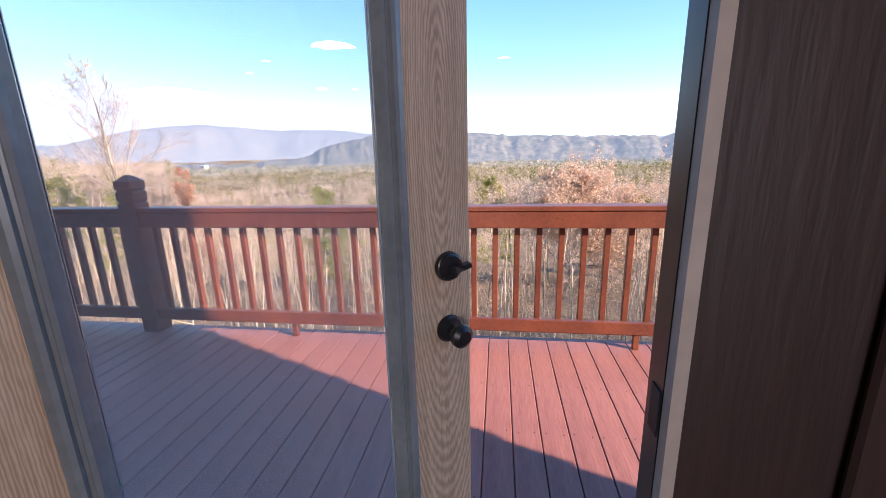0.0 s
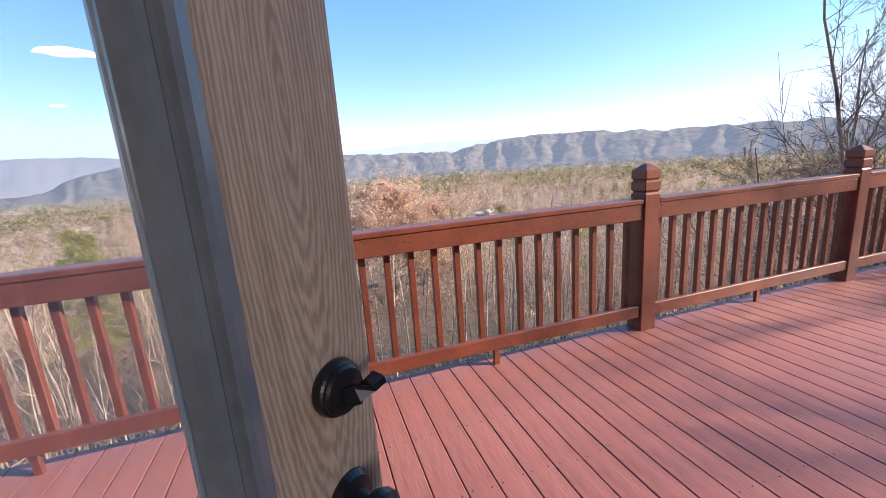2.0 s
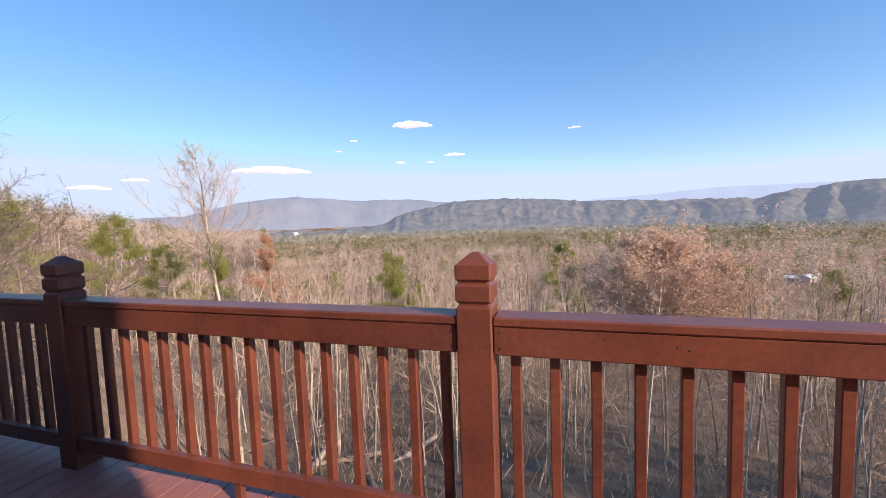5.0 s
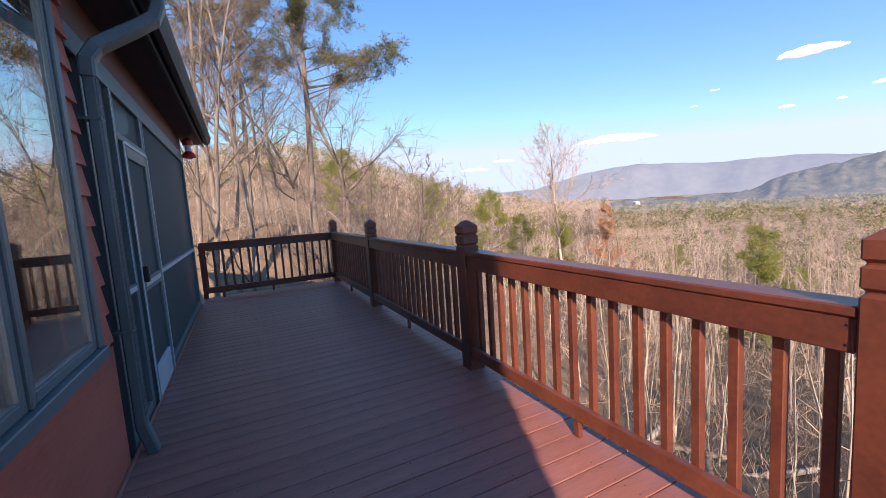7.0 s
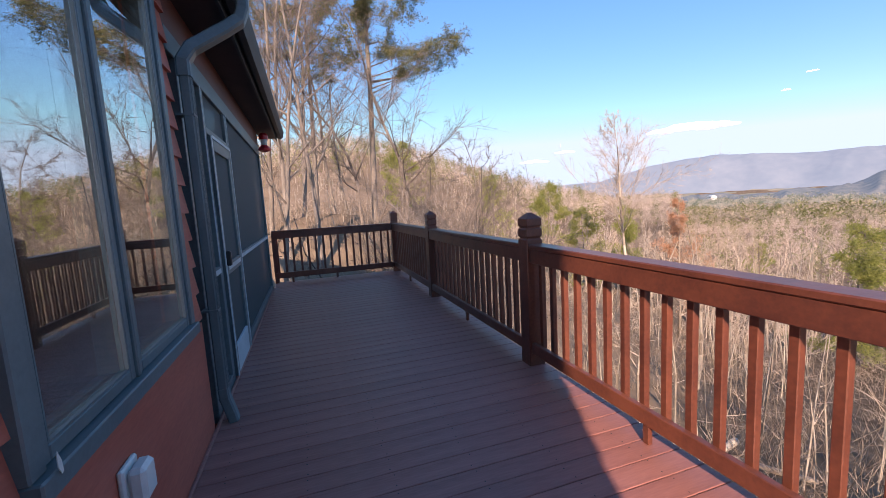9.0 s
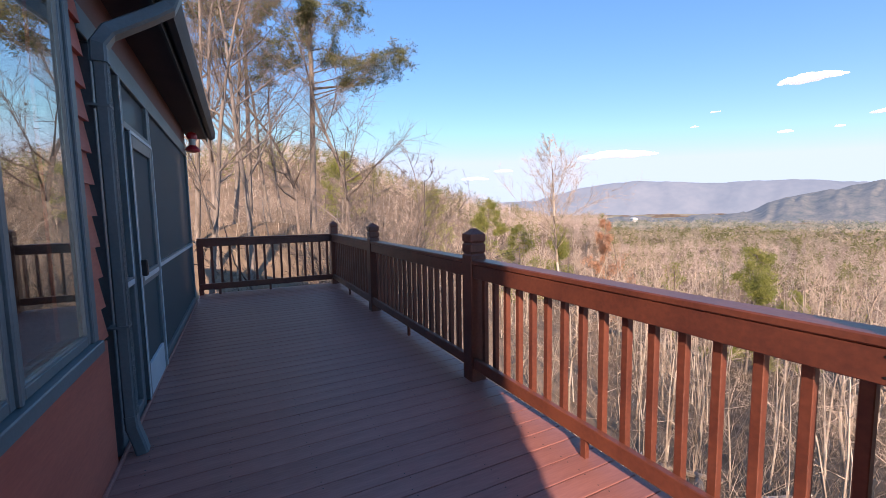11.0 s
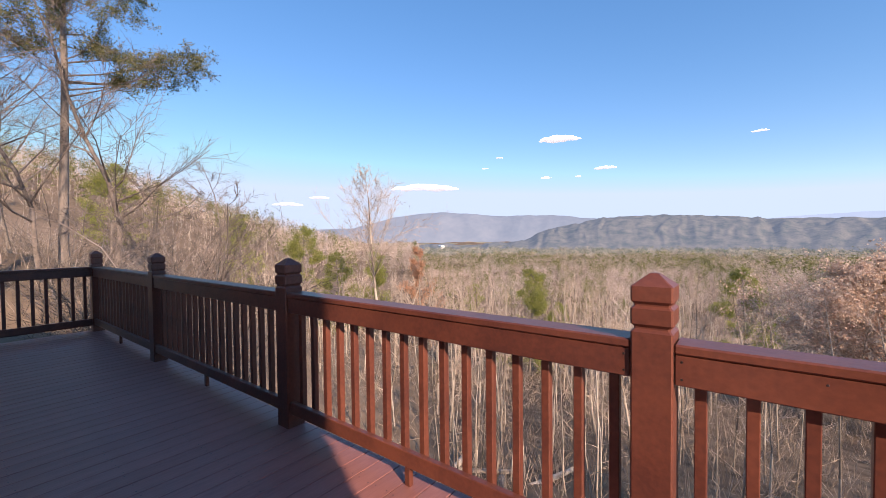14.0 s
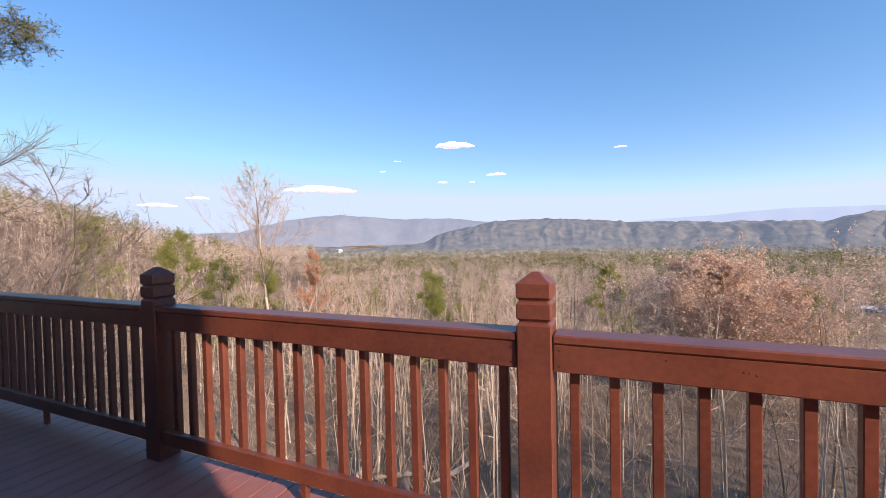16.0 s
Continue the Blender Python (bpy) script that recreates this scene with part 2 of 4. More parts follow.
# hazy air over the far woods is painted in by a bluish glow
WOODS_FAR = backdrop_mat("painted_hazy_bare_woods", (0.20, 0.19, 0.13), (0.42, 0.36, 0.27), (0.42, 0.50, 0.62), 0.13, 0.01)
PINES_FAR = backdrop_mat("painted_hazy_pine_woods", (0.06, 0.085, 0.04), (0.16, 0.175, 0.09), (0.42, 0.50, 0.62), 0.11, 0.01)
WOODS_MID = mat("bare_woods_down_the_valley", (0.30, 0.245, 0.175), (0.66, 0.545, 0.42), 1.0, 0.012, (1, 1, 1), 0, 0.1, island=0.35, spec=0.0)
thin_leaf(WOODS_MID, 0.42)
VALLEY = backdrop_mat("painted_hazy_valley_floor", (0.16, 0.15, 0.085), (0.42, 0.34, 0.22), (0.42, 0.50, 0.62), 0.11, 0.006)
# a glow put into the white adds to the sunlight on the clouds
CLOUD = backdrop_mat("glowing_white_cloud", (0.8, 0.8, 0.8), (0.9, 0.9, 0.9), (1.0, 0.98, 0.97), 0.45, 0.01)


# ---- builders ----
def mesh_of(name, verts, faces, materials, smooth=False):
    me = bpy.data.meshes.new(name)
    me.from_pydata(verts, [], faces)
    for m in materials:
        me.materials.append(m)
    if smooth:
        me.polygons.foreach_set("use_smooth", [True] * len(me.polygons))
    me.update()
    return me


def part(name, bm, material, parent=None, label=""):
    """Links a bmesh as one mesh object, under a thing or a part."""
    me = bpy.data.meshes.new(name)
    bmesh.ops.recalc_face_normals(bm, faces=bm.faces)
    bm.to_mesh(me)
    bm.free()
    me.materials.append(material)
    ob = new(name, me)
    if parent is not None:
        ob.parent = parent
    return tagged(ob, label)


def thing(name, label, category, group="", kind="", at=None):
    ob = new(name)
    if at is not None:
        ob.matrix_world = at
    return tagged(ob, label, category, group, kind)


def add_box(bm, x0, x1, y0, y1, z0, z1, bevel=0.0):
    v = [bm.verts.new((x, y, z)) for z in (z0, z1) for y in (y0, y1) for x in (x0, x1)]
    fs = [bm.faces.new([v[i] for i in f]) for f in ((0, 2, 3, 1), (4, 5, 7, 6), (0, 1, 5, 4), (2, 6, 7, 3), (0, 4, 6, 2), (1, 3, 7, 5))]
    if bevel:
        es = {e for f in fs for e in f.edges}
        bmesh.ops.bevel(bm, geom=list(es), offset=bevel, segments=1, affect="EDGES")
    return bm


def box(x0, x1, y0, y1, z0, z1, bevel=0.0):
    return add_box(bmesh.new(), x0, x1, y0, y1, z0, z1, bevel)


def lathe(profile, sides=16, axis="z"):
    """Turns (radius, height) pairs about an axis."""
    bm = bmesh.new()
    rings = []
    for r, h in profile:
        ring = []
        for i in range(sides):
            a = 2 * math.pi * i / sides
            c, s = r * math.cos(a), r * math.sin(a)
            ring.append(bm.verts.new((c, s, h) if axis == "z" else (c, -h, s)))
        rings.append(ring)
    for a, b in zip(rings, rings[1:]):
        for i in range(sides):
            bm.faces.new((a[i], a[(i + 1) % sides], b[(i + 1) % sides], b[i]))
    bm.faces.new(rings[0])
    bm.faces.new(rings[-1])
    return bm


def sweep(points, w, d, bevel=0.006):
    """A rectangular pipe along points."""
    bm = bmesh.new()
    rings = []
    for i, p in enumerate(points):
        p = Vector(p)
        a = Vector(points[max(i - 1, 0)])
        b = Vector(points[min(i + 1, len(points) - 1)])
        t = (b - a).normalized()
        side = Vector((1, 0, 0)) if abs(t.x) < 0.8 else Vector((0, 0, 1))
        u = (side - t * side.dot(t)).normalized()
        v = t.cross(u)
        ring = []
        for su, sv in ((-1, -0.7), (-0.7, -1), (0.7, -1), (1, -0.7), (1, 0.7), (0.7, 1), (-0.7, 1), (-1, 0.7)):
            ring.append(bm.verts.new(p + u * su * w / 2 + v * sv * d / 2))
        rings.append(ring)
    for a, b in zip(rings, rings[1:]):
        for i in range(8):
            bm.faces.new((a[i], a[(i + 1) % 8], b[(i + 1) % 8], b[i]))
    bm.faces.new(rings[0])
    bm.faces.new(rings[-1])
    return bm


# ---- the lie of the land ----
EYE_X, EYE_Y, EYE_Z = 2.8, -1.7, 1.37


def ridge_angle(azim):
    """How high the wooded hill stands above the eye's level, in degrees."""
    return 10.2 * np.exp(-((azim + 86) / 25) ** 2)


def land(x, y):
    """The ground's height."""
    dx, dy = x - EYE_X, y - EYE_Y
    r = np.hypot(dx, dy)
    azim = np.degrees(np.arctan2(dx, dy))
    front = np.interp(r, [0, 8, 20, 50, 100, 300, 800, 1500, 2000, 2600, 3200], [-4.4, -5.0, -8.0, -15, -22, -36, -50, -58, -62, -58, -30])
    crest = 350 * np.tan(np.radians(ridge_angle(azim))) - 12 + 36
    rise = np.clip((r - 12) / 338, 0, 1) ** 0.85 * np.clip((1100 - r) / 700, 0, 1)
    near_left = 5.0 * np.exp(-((azim + 90) / 32) ** 2) * np.exp(-((r - 24) / 11) ** 2)
    behind = np.where((azim > 80) | (azim < -120), 1.0, 0.0) * np.clip(r / 30, 0, 1) * 3
    return front + np.clip(crest, 0, None) * rise * (ridge_angle(azim) > 0.4) + near_left + behind


def polar_sheet(name, radii, azims, height, material):
    az2, r2 = np.meshgrid(np.radians(azims), radii)
    x, y = EYE_X + r2 * np.sin(az2), EYE_Y + r2 * np.cos(az2)
    z = height(x, y, r2, np.degrees(az2))
    n, m = len(radii), len(azims)
    verts = np.stack([x, y, z], -1).reshape(-1, 3).tolist()
    faces = [(i * m + j, i * m + j + 1, (i + 1) * m + j + 1, (i + 1) * m + j) for i in range(n - 1) for j in range(m - 1)]
    return new(name, mesh_of(name, verts, faces, [material], True))


def rolls(x, y, size, octaves=4):
    """Slow noise in the plane."""
    out, amp = np.zeros_like(x), 1.0
    for o in range(octaves):
        f = 2.0 ** o / size
        out += amp * (np.sin(x * f * 2.1 + 1.7 * np.sin(y * f * 1.3 + o)) * np.cos(y * f * 1.9 + 1.3 * np.sin(x * f * 1.1 + 2 * o)))
        amp *= 0.5
    return out


tagged(polar_sheet("ground", np.concatenate([np.linspace(0.0, 60, 40), np.geomspace(64, 4600, 60)]), np.linspace(-180, 180, 241),
                   lambda x, y, r, a: land(x, y) + np.clip(r / 120, 0, 6) * rolls(x, y, 60.0), GROUND),
       "wooded slope with brown leaf litter falling into a wide valley", "ground", kind="structure")


# sheet just above the ground that carries the far valley's painted hazy glow
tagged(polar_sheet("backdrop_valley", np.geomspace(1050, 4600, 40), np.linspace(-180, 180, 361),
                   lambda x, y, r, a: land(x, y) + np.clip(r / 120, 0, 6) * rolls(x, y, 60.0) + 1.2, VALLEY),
       "tan and green valley floor in the distance with painted hazy air", "valley", kind="structure")


LATTICE = np.random.default_rng(3).random((256, 256))


def fbm(x, y, octaves=5):
    """Smooth value noise in the plane, about 0 to 1, one cell a unit."""
    out, amp, total = np.zeros(np.shape(x)), 1.0, 0.0
    for o in range(octaves):
        fx, fy = x * 2.0 ** o + 17.3 * o, y * 2.0 ** o + 9.1 * o
        i, j = np.floor(fx).astype(int), np.floor(fy).astype(int)
        u, v = fx - i, fy - j
        u, v = u * u * (3 - 2 * u), v * v * (3 - 2 * v)
        q = [LATTICE[(i + a) % 256, (j + b) % 256] for a, b in ((0, 0), (1, 0), (0, 1), (1, 1))]
        out += amp * ((q[0] * (1 - u) + q[1] * u) * (1 - v) + (q[2] * (1 - u) + q[3] * u) * v)
        total += amp
        amp *= 0.5
    return out / total


def ridge(name, label, dist, depth, azims, angles, spur, material, relief, fine_step=900):
    """A wooded mountain chain: a skyline by angle, with spurs running down towards the valley."""
    fine = np.concatenate([np.linspace(-180, -76, 70), np.linspace(-75, 88, fine_step), np.linspace(89, 180, 60)])
    radii = np.concatenate([np.linspace(dist - depth, dist, 34), [dist + depth * 0.15, dist + depth * 0.4]])

    def height(x, y, r, a):
        ang = np.interp(a, azims, angles)
        top = dist * np.tan(np.radians(ang)) + EYE_Z
        u = np.clip((r - (dist - depth)) / depth, 0, 1)
        along = dist * np.radians(a) / spur
        wind = along + 0.7 * fbm(along * 0.8 + 5, r / spur * 0.8, 3)
        crest = 1 - np.abs(2 * fbm(wind, r / (spur * 5.0), 4) - 1) * 1.6
        body = np.sin(u * math.pi * 0.5) ** 1.1
        fold = np.sin(u * math.pi) * 0.9 + 0.10 * u
        skyline = (fbm(along * 1.3, 0 * r + 3.0, 6) - 0.5) * relief * 0.28 * u
        return -80 + (top + 80) * body + (crest - 0.45) * relief * fold + skyline - np.where(r > dist, (r - dist) * 0.5, 0)

    return tagged(polar_sheet(name, radii, fine, height, material), label, "mountain", kind="structure")


ridge("backdrop_near_ridge", "wooded ridge beyond the valley, blue-green through painted hazy air", 2700, 700,
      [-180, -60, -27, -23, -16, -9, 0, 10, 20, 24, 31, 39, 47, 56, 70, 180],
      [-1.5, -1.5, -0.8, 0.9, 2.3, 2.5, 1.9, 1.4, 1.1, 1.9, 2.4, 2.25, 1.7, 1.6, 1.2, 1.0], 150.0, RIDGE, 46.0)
ridge("backdrop_mountain", "long mountain on the horizon, pale blue through painted hazy air", 3600, 500,
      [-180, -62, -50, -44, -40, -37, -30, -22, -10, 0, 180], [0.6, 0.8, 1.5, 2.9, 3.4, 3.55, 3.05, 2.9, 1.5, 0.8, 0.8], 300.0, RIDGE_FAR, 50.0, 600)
ridge("backdrop_last_mountain", "faint far mountain chain, blue through painted hazy air", 4500, 300,
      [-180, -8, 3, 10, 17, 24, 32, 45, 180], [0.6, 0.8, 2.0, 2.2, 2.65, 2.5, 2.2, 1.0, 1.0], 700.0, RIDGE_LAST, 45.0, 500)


# ---- house ----
WALL, HOUSE_R, HOUSE_L, PORCH_L, BACK = -2.34, 5.8, 0.09, -4.74, -8.0
WALL_TOP = 4.15                              # eave of the house
WIN = (0.335, 1.715, 0.775, 2.46)               # x0, x1, z0, z1
DOOR = (1.985, 2.895, 0.0, 2.12)
OPENING_R = 3.566                            # the doorway holds the open leaf and a fixed one


def structure(name, bm, material, label, category="wall"):
    return tagged(part(name, bm, material), label, category, kind="structure")


bm = bmesh.new()
for x0, x1, z0, z1 in ((HOUSE_L, WIN[0], -5, WALL_TOP), (WIN[0], WIN[1], -5, WIN[2]), (WIN[0], WIN[1], WIN[3], WALL_TOP), (WIN[1], DOOR[0], -5, WALL_TOP),
                       (DOOR[0], OPENING_R, -5, -0.03), (DOOR[0], OPENING_R, DOOR[3] + 0.041, WALL_TOP), (OPENING_R, HOUSE_R, -5, WALL_TOP)):
    add_box(bm, x0, x1, WALL - 0.13, WALL - 0.02, z0, z1)
wall_front = structure("wall_front", bm, SIDING, "red-brown lap-sided front wall of the house")
structure("wall_right", box(HOUSE_R - 0.13, HOUSE_R, BACK, WALL - 0.13, -5, WALL_TOP), SIDING, "red-brown end wall of the house")
# back wall, with an unseen opening added for the fill lamp
bm = bmesh.new()
for x0, x1, z0, z1 in ((PORCH_L, 2.5, -5, WALL_TOP), (4.7, HOUSE_R, -5, WALL_TOP), (2.5, 4.7, -5, 0.85), (2.5, 4.7, 2.25, WALL_TOP)):
    add_box(bm, x0, x1, BACK - 0.13, BACK, z0, z1)
structure("wall_back", bm, CASING, "wooden back wall of the house, painted dim, with an opening added for the fill lamp")
structure("wall_left", box(HOUSE_L, HOUSE_L + 0.12, BACK, WALL - 0.13, -5, WALL_TOP), CASING, "wooden wall between house and porch, the room's dimness painted in")
structure("wall_porch_end", box(PORCH_L, PORCH_L + 0.12, BACK, WALL - 0.13, -5, 2.7), SIDING, "red-brown end wall of the screened porch")
structure("wall_porch_base", box(PORCH_L, HOUSE_L, WALL - 0.13, WALL - 0.02, -5, -0.03), SIDING, "red-brown wall below the porch")
structure("floor_inside", box(PORCH_L + 0.12, HOUSE_R - 0.13, BACK, WALL - 0.13, -0.14, -0.02), ROOMFLOOR, "dark wooden floor inside the house", "floor")
structure("ceiling_inside", box(HOUSE_L + 0.12, HOUSE_R - 0.13, BACK, WALL - 0.13, 2.62, 2.74), ROOM, "plain ceiling inside the house", "ceiling")
bm = bmesh.new()
for x0, x1, z0, z1 in ((HOUSE_L + 0.12, WIN[0], -0.02, 2.62), (WIN[0], WIN[1], -0.02, WIN[2]), (WIN[0], WIN[1], WIN[3], 2.62), (WIN[1], DOOR[0] - 0.085, -0.02, 2.62),
                       (DOOR[0] - 0.085, OPENING_R, 2.165, 2.62), (OPENING_R + 0.002, HOUSE_R - 0.13, -0.02, 2.62)):
    add_box(bm, x0, x1, WALL - 0.15, WALL - 0.131, z0, z1)
structure("wall_inside", bm, CASING, "wooden panelling inside the house, the room's dimness painted in")

# gable roof of the house, and the lower roof over the porch
bm = bmesh.new()
for (ya, za), (yb, zb) in (((BACK - 0.4, WALL_TOP - 0.05), ((BACK + WALL) / 2, WALL_TOP + 1.3)), (((BACK + WALL) / 2, WALL_TOP + 1.3), (WALL + 0.02, WALL_TOP + 0.01))):
    v = [bm.verts.new(p) for p in ((HOUSE_L - 0.2, ya, za), (HOUSE_R, ya, za), (HOUSE_R, yb, zb), (HOUSE_L - 0.2, yb, zb),
                                   (HOUSE_L - 0.2, ya, za + 0.12), (HOUSE_R, ya, za + 0.12), (HOUSE_R, yb, zb + 0.12), (HOUSE_L - 0.2, yb, zb + 0.12))]
    for f in ((0, 1, 2, 3), (4, 7, 6, 5), (0, 4, 5, 1), (2, 6, 7, 3), (0, 3, 7, 4), (1, 5, 6, 2)):
        bm.faces.new([v[i] for i in f])
structure("roof_house", bm, ROOF, "grey shingle roof of the house", "roof")
EAVE_Y, EAVE_Z = -2.065, 2.70
bm = bmesh.new()
v = [bm.verts.new(p) for p in ((PORCH_L - 0.60, EAVE_Y + 0.03, EAVE_Z + 0.09), (HOUSE_L, EAVE_Y + 0.03, EAVE_Z + 0.09), (HOUSE_L, BACK, 4.9), (PORCH_L - 0.60, BACK, 4.9),
                               (PORCH_L - 0.60, EAVE_Y + 0.03, EAVE_Z + 0.15), (HOUSE_L, EAVE_Y + 0.03, EAVE_Z + 0.15), (HOUSE_L, BACK, 4.96), (PORCH_L - 0.60, BACK, 4.96))]
for f in ((0, 1, 2, 3), (4, 7, 6, 5), (0, 4, 5, 1), (2, 6, 7, 3), (0, 3, 7, 4), (1, 5, 6, 2)):
    bm.faces.new([v[i] for i in f])
structure("roof_porch", bm, ROOF, "grey shingle roof over the screened porch", "roof")
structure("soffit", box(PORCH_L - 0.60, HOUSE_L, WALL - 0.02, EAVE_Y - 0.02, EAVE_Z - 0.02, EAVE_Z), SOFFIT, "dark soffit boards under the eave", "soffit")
structure("trim_fascia", box(PORCH_L - 0.60, HOUSE_L, EAVE_Y - 0.02, EAVE_Y, EAVE_Z - 0.06, EAVE_Z + 0.13), GUTTER, "dark fascia board along the eave", "trim")

# lap siding, course by course
COURSE = 0.159


def siding_course(x0, x1, z):
    bm = bmesh.new()
    v = [bm.verts.new(p) for p in ((x0, WALL - 0.02, z), (x1, WALL - 0.02, z), (x1, WALL + 0.012, z), (x0, WALL + 0.012, z),
                                   (x0, WALL - 0.02, z + COURSE + 0.02), (x1, WALL - 0.02, z + COURSE + 0.02), (x1, WALL - 0.014, z + COURSE + 0.02), (x0, WALL - 0.014, z + COURSE + 0.02))]
    for f in ((0, 1, 2, 3), (4, 7, 6, 5), (0, 4, 5, 1), (2, 6, 7, 3), (0, 3, 7, 4), (1, 5, 6, 2)):
        bm.faces.new([v[i] for i in f])
    part("siding_board", bm, SIDING, wall_front)


for i in range(18):
    z = -0.057 + i * COURSE
    if z > 0.7 and z < 2.5:
        siding_course(HOUSE_L + 0.0, WIN[0] - 0.02, z)
    elif z >= 2.5:
        siding_course(HOUSE_L, HOUSE_R, z)
    if z < 2.5:
        siding_course(WIN[1] + 0.02, DOOR[0] - 0.09, z)
        siding_course(DOOR[1] + 0.66, HOUSE_R, z)
part("apron_board", box(HOUSE_L, WIN[1] + 0.02, WALL - 0.02, WALL + 0.006, 0.02, WIN[2] - 0.06, 0.003), SIDING, wall_front, "smooth red-brown board under the window")
structure("trim_deck_edge", box(PORCH_L, DOOR[0] - 0.1, WALL + 0.0065, WALL + 0.022, 0.004, 0.03, 0.003), DECK, "thin stained strip where wall meets deck", "trim")

# the pair of casement windows
window = thing("window_1", "pair of tall casement windows in blue-green frames", "window", kind="structure")
x0, x1, z0, z1 = WIN
f0, f1 = WALL - 0.10, WALL + 0.03
for name, b in (("jamb", (x0 - 0.02, x0 + 0.045, z0, z1)), ("jamb", (x1 - 0.045, x1 + 0.02, z0, z1)), ("mullion", (1.078, 1.102, z0 + 0.002, z1 - 0.002)),
                ("head", (x0 - 0.02, x1 + 0.02, z1, z1 + 0.07)), ("window_sill", (x0 - 0.02, x1 + 0.02, z0 - 0.06, z0))):
    deep = 0.02 if name == "window_sill" else 0.0
    part(name, box(b[0], b[1], f0, f1 + deep, b[2], b[3], 0.005), TRIM, window)
for a, b in ((x0 + 0.047, 1.076), (1.104, x1 - 0.047)):
    sash = part("sash", box(a, a + 0.038, f0 + 0.01, f1 - 0.012, z0 + 0.002, z1 - 0.002, 0.004), TRIM, window)
    part("sash_stile", box(b - 0.038, b, f0 + 0.01, f1 - 0.012, z0 + 0.002, z1 - 0.002, 0.004), TRIM, sash)
    part("sash_rail", box(a + 0.039, b - 0.039, f0 + 0.01, f1 - 0.012, z0 + 0.002, z0 + 0.045, 0.004), TRIM, sash)
    part("sash_rail", box(a + 0.039, b - 0.039, f0 + 0.01, f1 - 0.012, z1 - 0.06, z1 - 0.002, 0.004), TRIM, sash)
    for c, d in ((a + 0.039, a + 0.045), (b - 0.045, b - 0.039)):
        part("glazing_bead", box(c, d, f1 - 0.026, f1 - 0.0135, z0 + 0.0455, z1 - 0.061), TRIM, sash)
    part("glazing_bead", box(a + 0.046, b - 0.046, f1 - 0.026, f1 - 0.0135, z0 + 0.0455, z0 + 0.053), TRIM, sash)
    pane = part("pane", box(a + 0.042, b - 0.042, f1 - 0.033, f1 - 0.027, z0 + 0.048, z1 - 0.064), GLASS, window)
    pane.visible_shadow = False
    pane = part("pane", box(a + 0.042, b - 0.042, f1 - 0.055, f1 - 0.049, z0 + 0.048, z1 - 0.064), GLASS, window)
    pane.visible_shadow = False

# screened porch front: frame members, screens, door
porch = thing("screened_porch_front", "dark blue-green screened porch wall with pale beads", "porch screen", kind="structure")
PX0, PX1 = PORCH_L, HOUSE_L - 0.16
HEAD = 2.3
for name, b in (("corner_post", (PX0, PX0 + 0.09, -0.02, HEAD)), ("post", (PX1 - 0.09, PX1, -0.02, HEAD)), ("post", (-1.66, -1.57, -0.02, HEAD)), ("post", (-0.73, -0.64, -0.02, HEAD)),
                ("header", (PX0, HOUSE_L, HEAD, HEAD + 0.14)), ("bottom_rail", (PX0 + 0.09, -1.66, -0.02, 0.09)), ("mid_rail", (PX0 + 0.09, -1.66, 0.9, 0.96)),
                ("mid_rail", (-0.64, PX1 - 0.09, 0.9, 0.96)), ("bottom_rail", (-0.64, PX1 - 0.09, -0.02, 0.09)), ("door_header", (-1.57, -0.73, 1.98, 2.03))):
    part(name, box(b[0], b[1], WALL - 0.08, WALL, b[2], b[3], 0.004), TRIM, porch)
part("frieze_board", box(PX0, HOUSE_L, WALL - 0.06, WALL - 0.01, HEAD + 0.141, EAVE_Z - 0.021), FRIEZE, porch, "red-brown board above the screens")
for a, b, c, d in ((PX0 + 0.09, -1.66, 0.09, 0.9), (PX0 + 0.09, -1.66, 0.96, HEAD), (-0.64, PX1 - 0.09, 0.09, 0.9), (-0.64, PX1 - 0.09, 0.96, HEAD), (-1.57, -0.73, 2.03, HEAD)):
    part("screen", box(a, b, WALL - 0.03, WALL - 0.028, c, d), SCREEN, porch, "dark insect screen")
for a, b, c, d in ((PX0 + 0.09, -1.66, 0.912, 0.945), (-0.64, PX1 - 0.09, 0.912, 0.945), (-1.655, -1.643, 0.96, HEAD), (-0.652, -0.64, 0.96, HEAD)):
    part("bead_strip", box(a, b, WALL + 0.001, WALL + 0.006, c, d), PALE, porch, "pale grey bead strip")
sdoor = thing("screen_door", "blue-green wooden screen door, closed, with pale edges", "door", kind="structure")
DX0, DX1, DZ1 = -1.55, -0.75, 1.96
for name, b in (("stile", (DX0, DX0 + 0.09, 0.03, DZ1)), ("stile", (DX1 - 0.09, DX1, 0.03, DZ1)), ("top_rail", (DX0 + 0.09, DX1 - 0.09, DZ1 - 0.1, DZ1)),
                ("lock_rail", (DX0 + 0.09, DX1 - 0.09, 0.86, 0.96)), ("kick_rail", (DX0 + 0.09, DX1 - 0.09, 0.03, 0.26))):
    part(name, box(b[0], b[1], WALL - 0.02, WALL + 0.02, b[2], b[3], 0.004), PALE if name in ("kick_rail",) else TRIM, sdoor, "pale kick board" if name == "kick_rail" else "")
for c, d in ((0.26, 0.86), (0.96, DZ1 - 0.1)):
    part("screen", box(DX0 + 0.09, DX1 - 0.09, WALL - 0.002, WALL, c, d), SCREEN, sdoor, "dark insect screen")
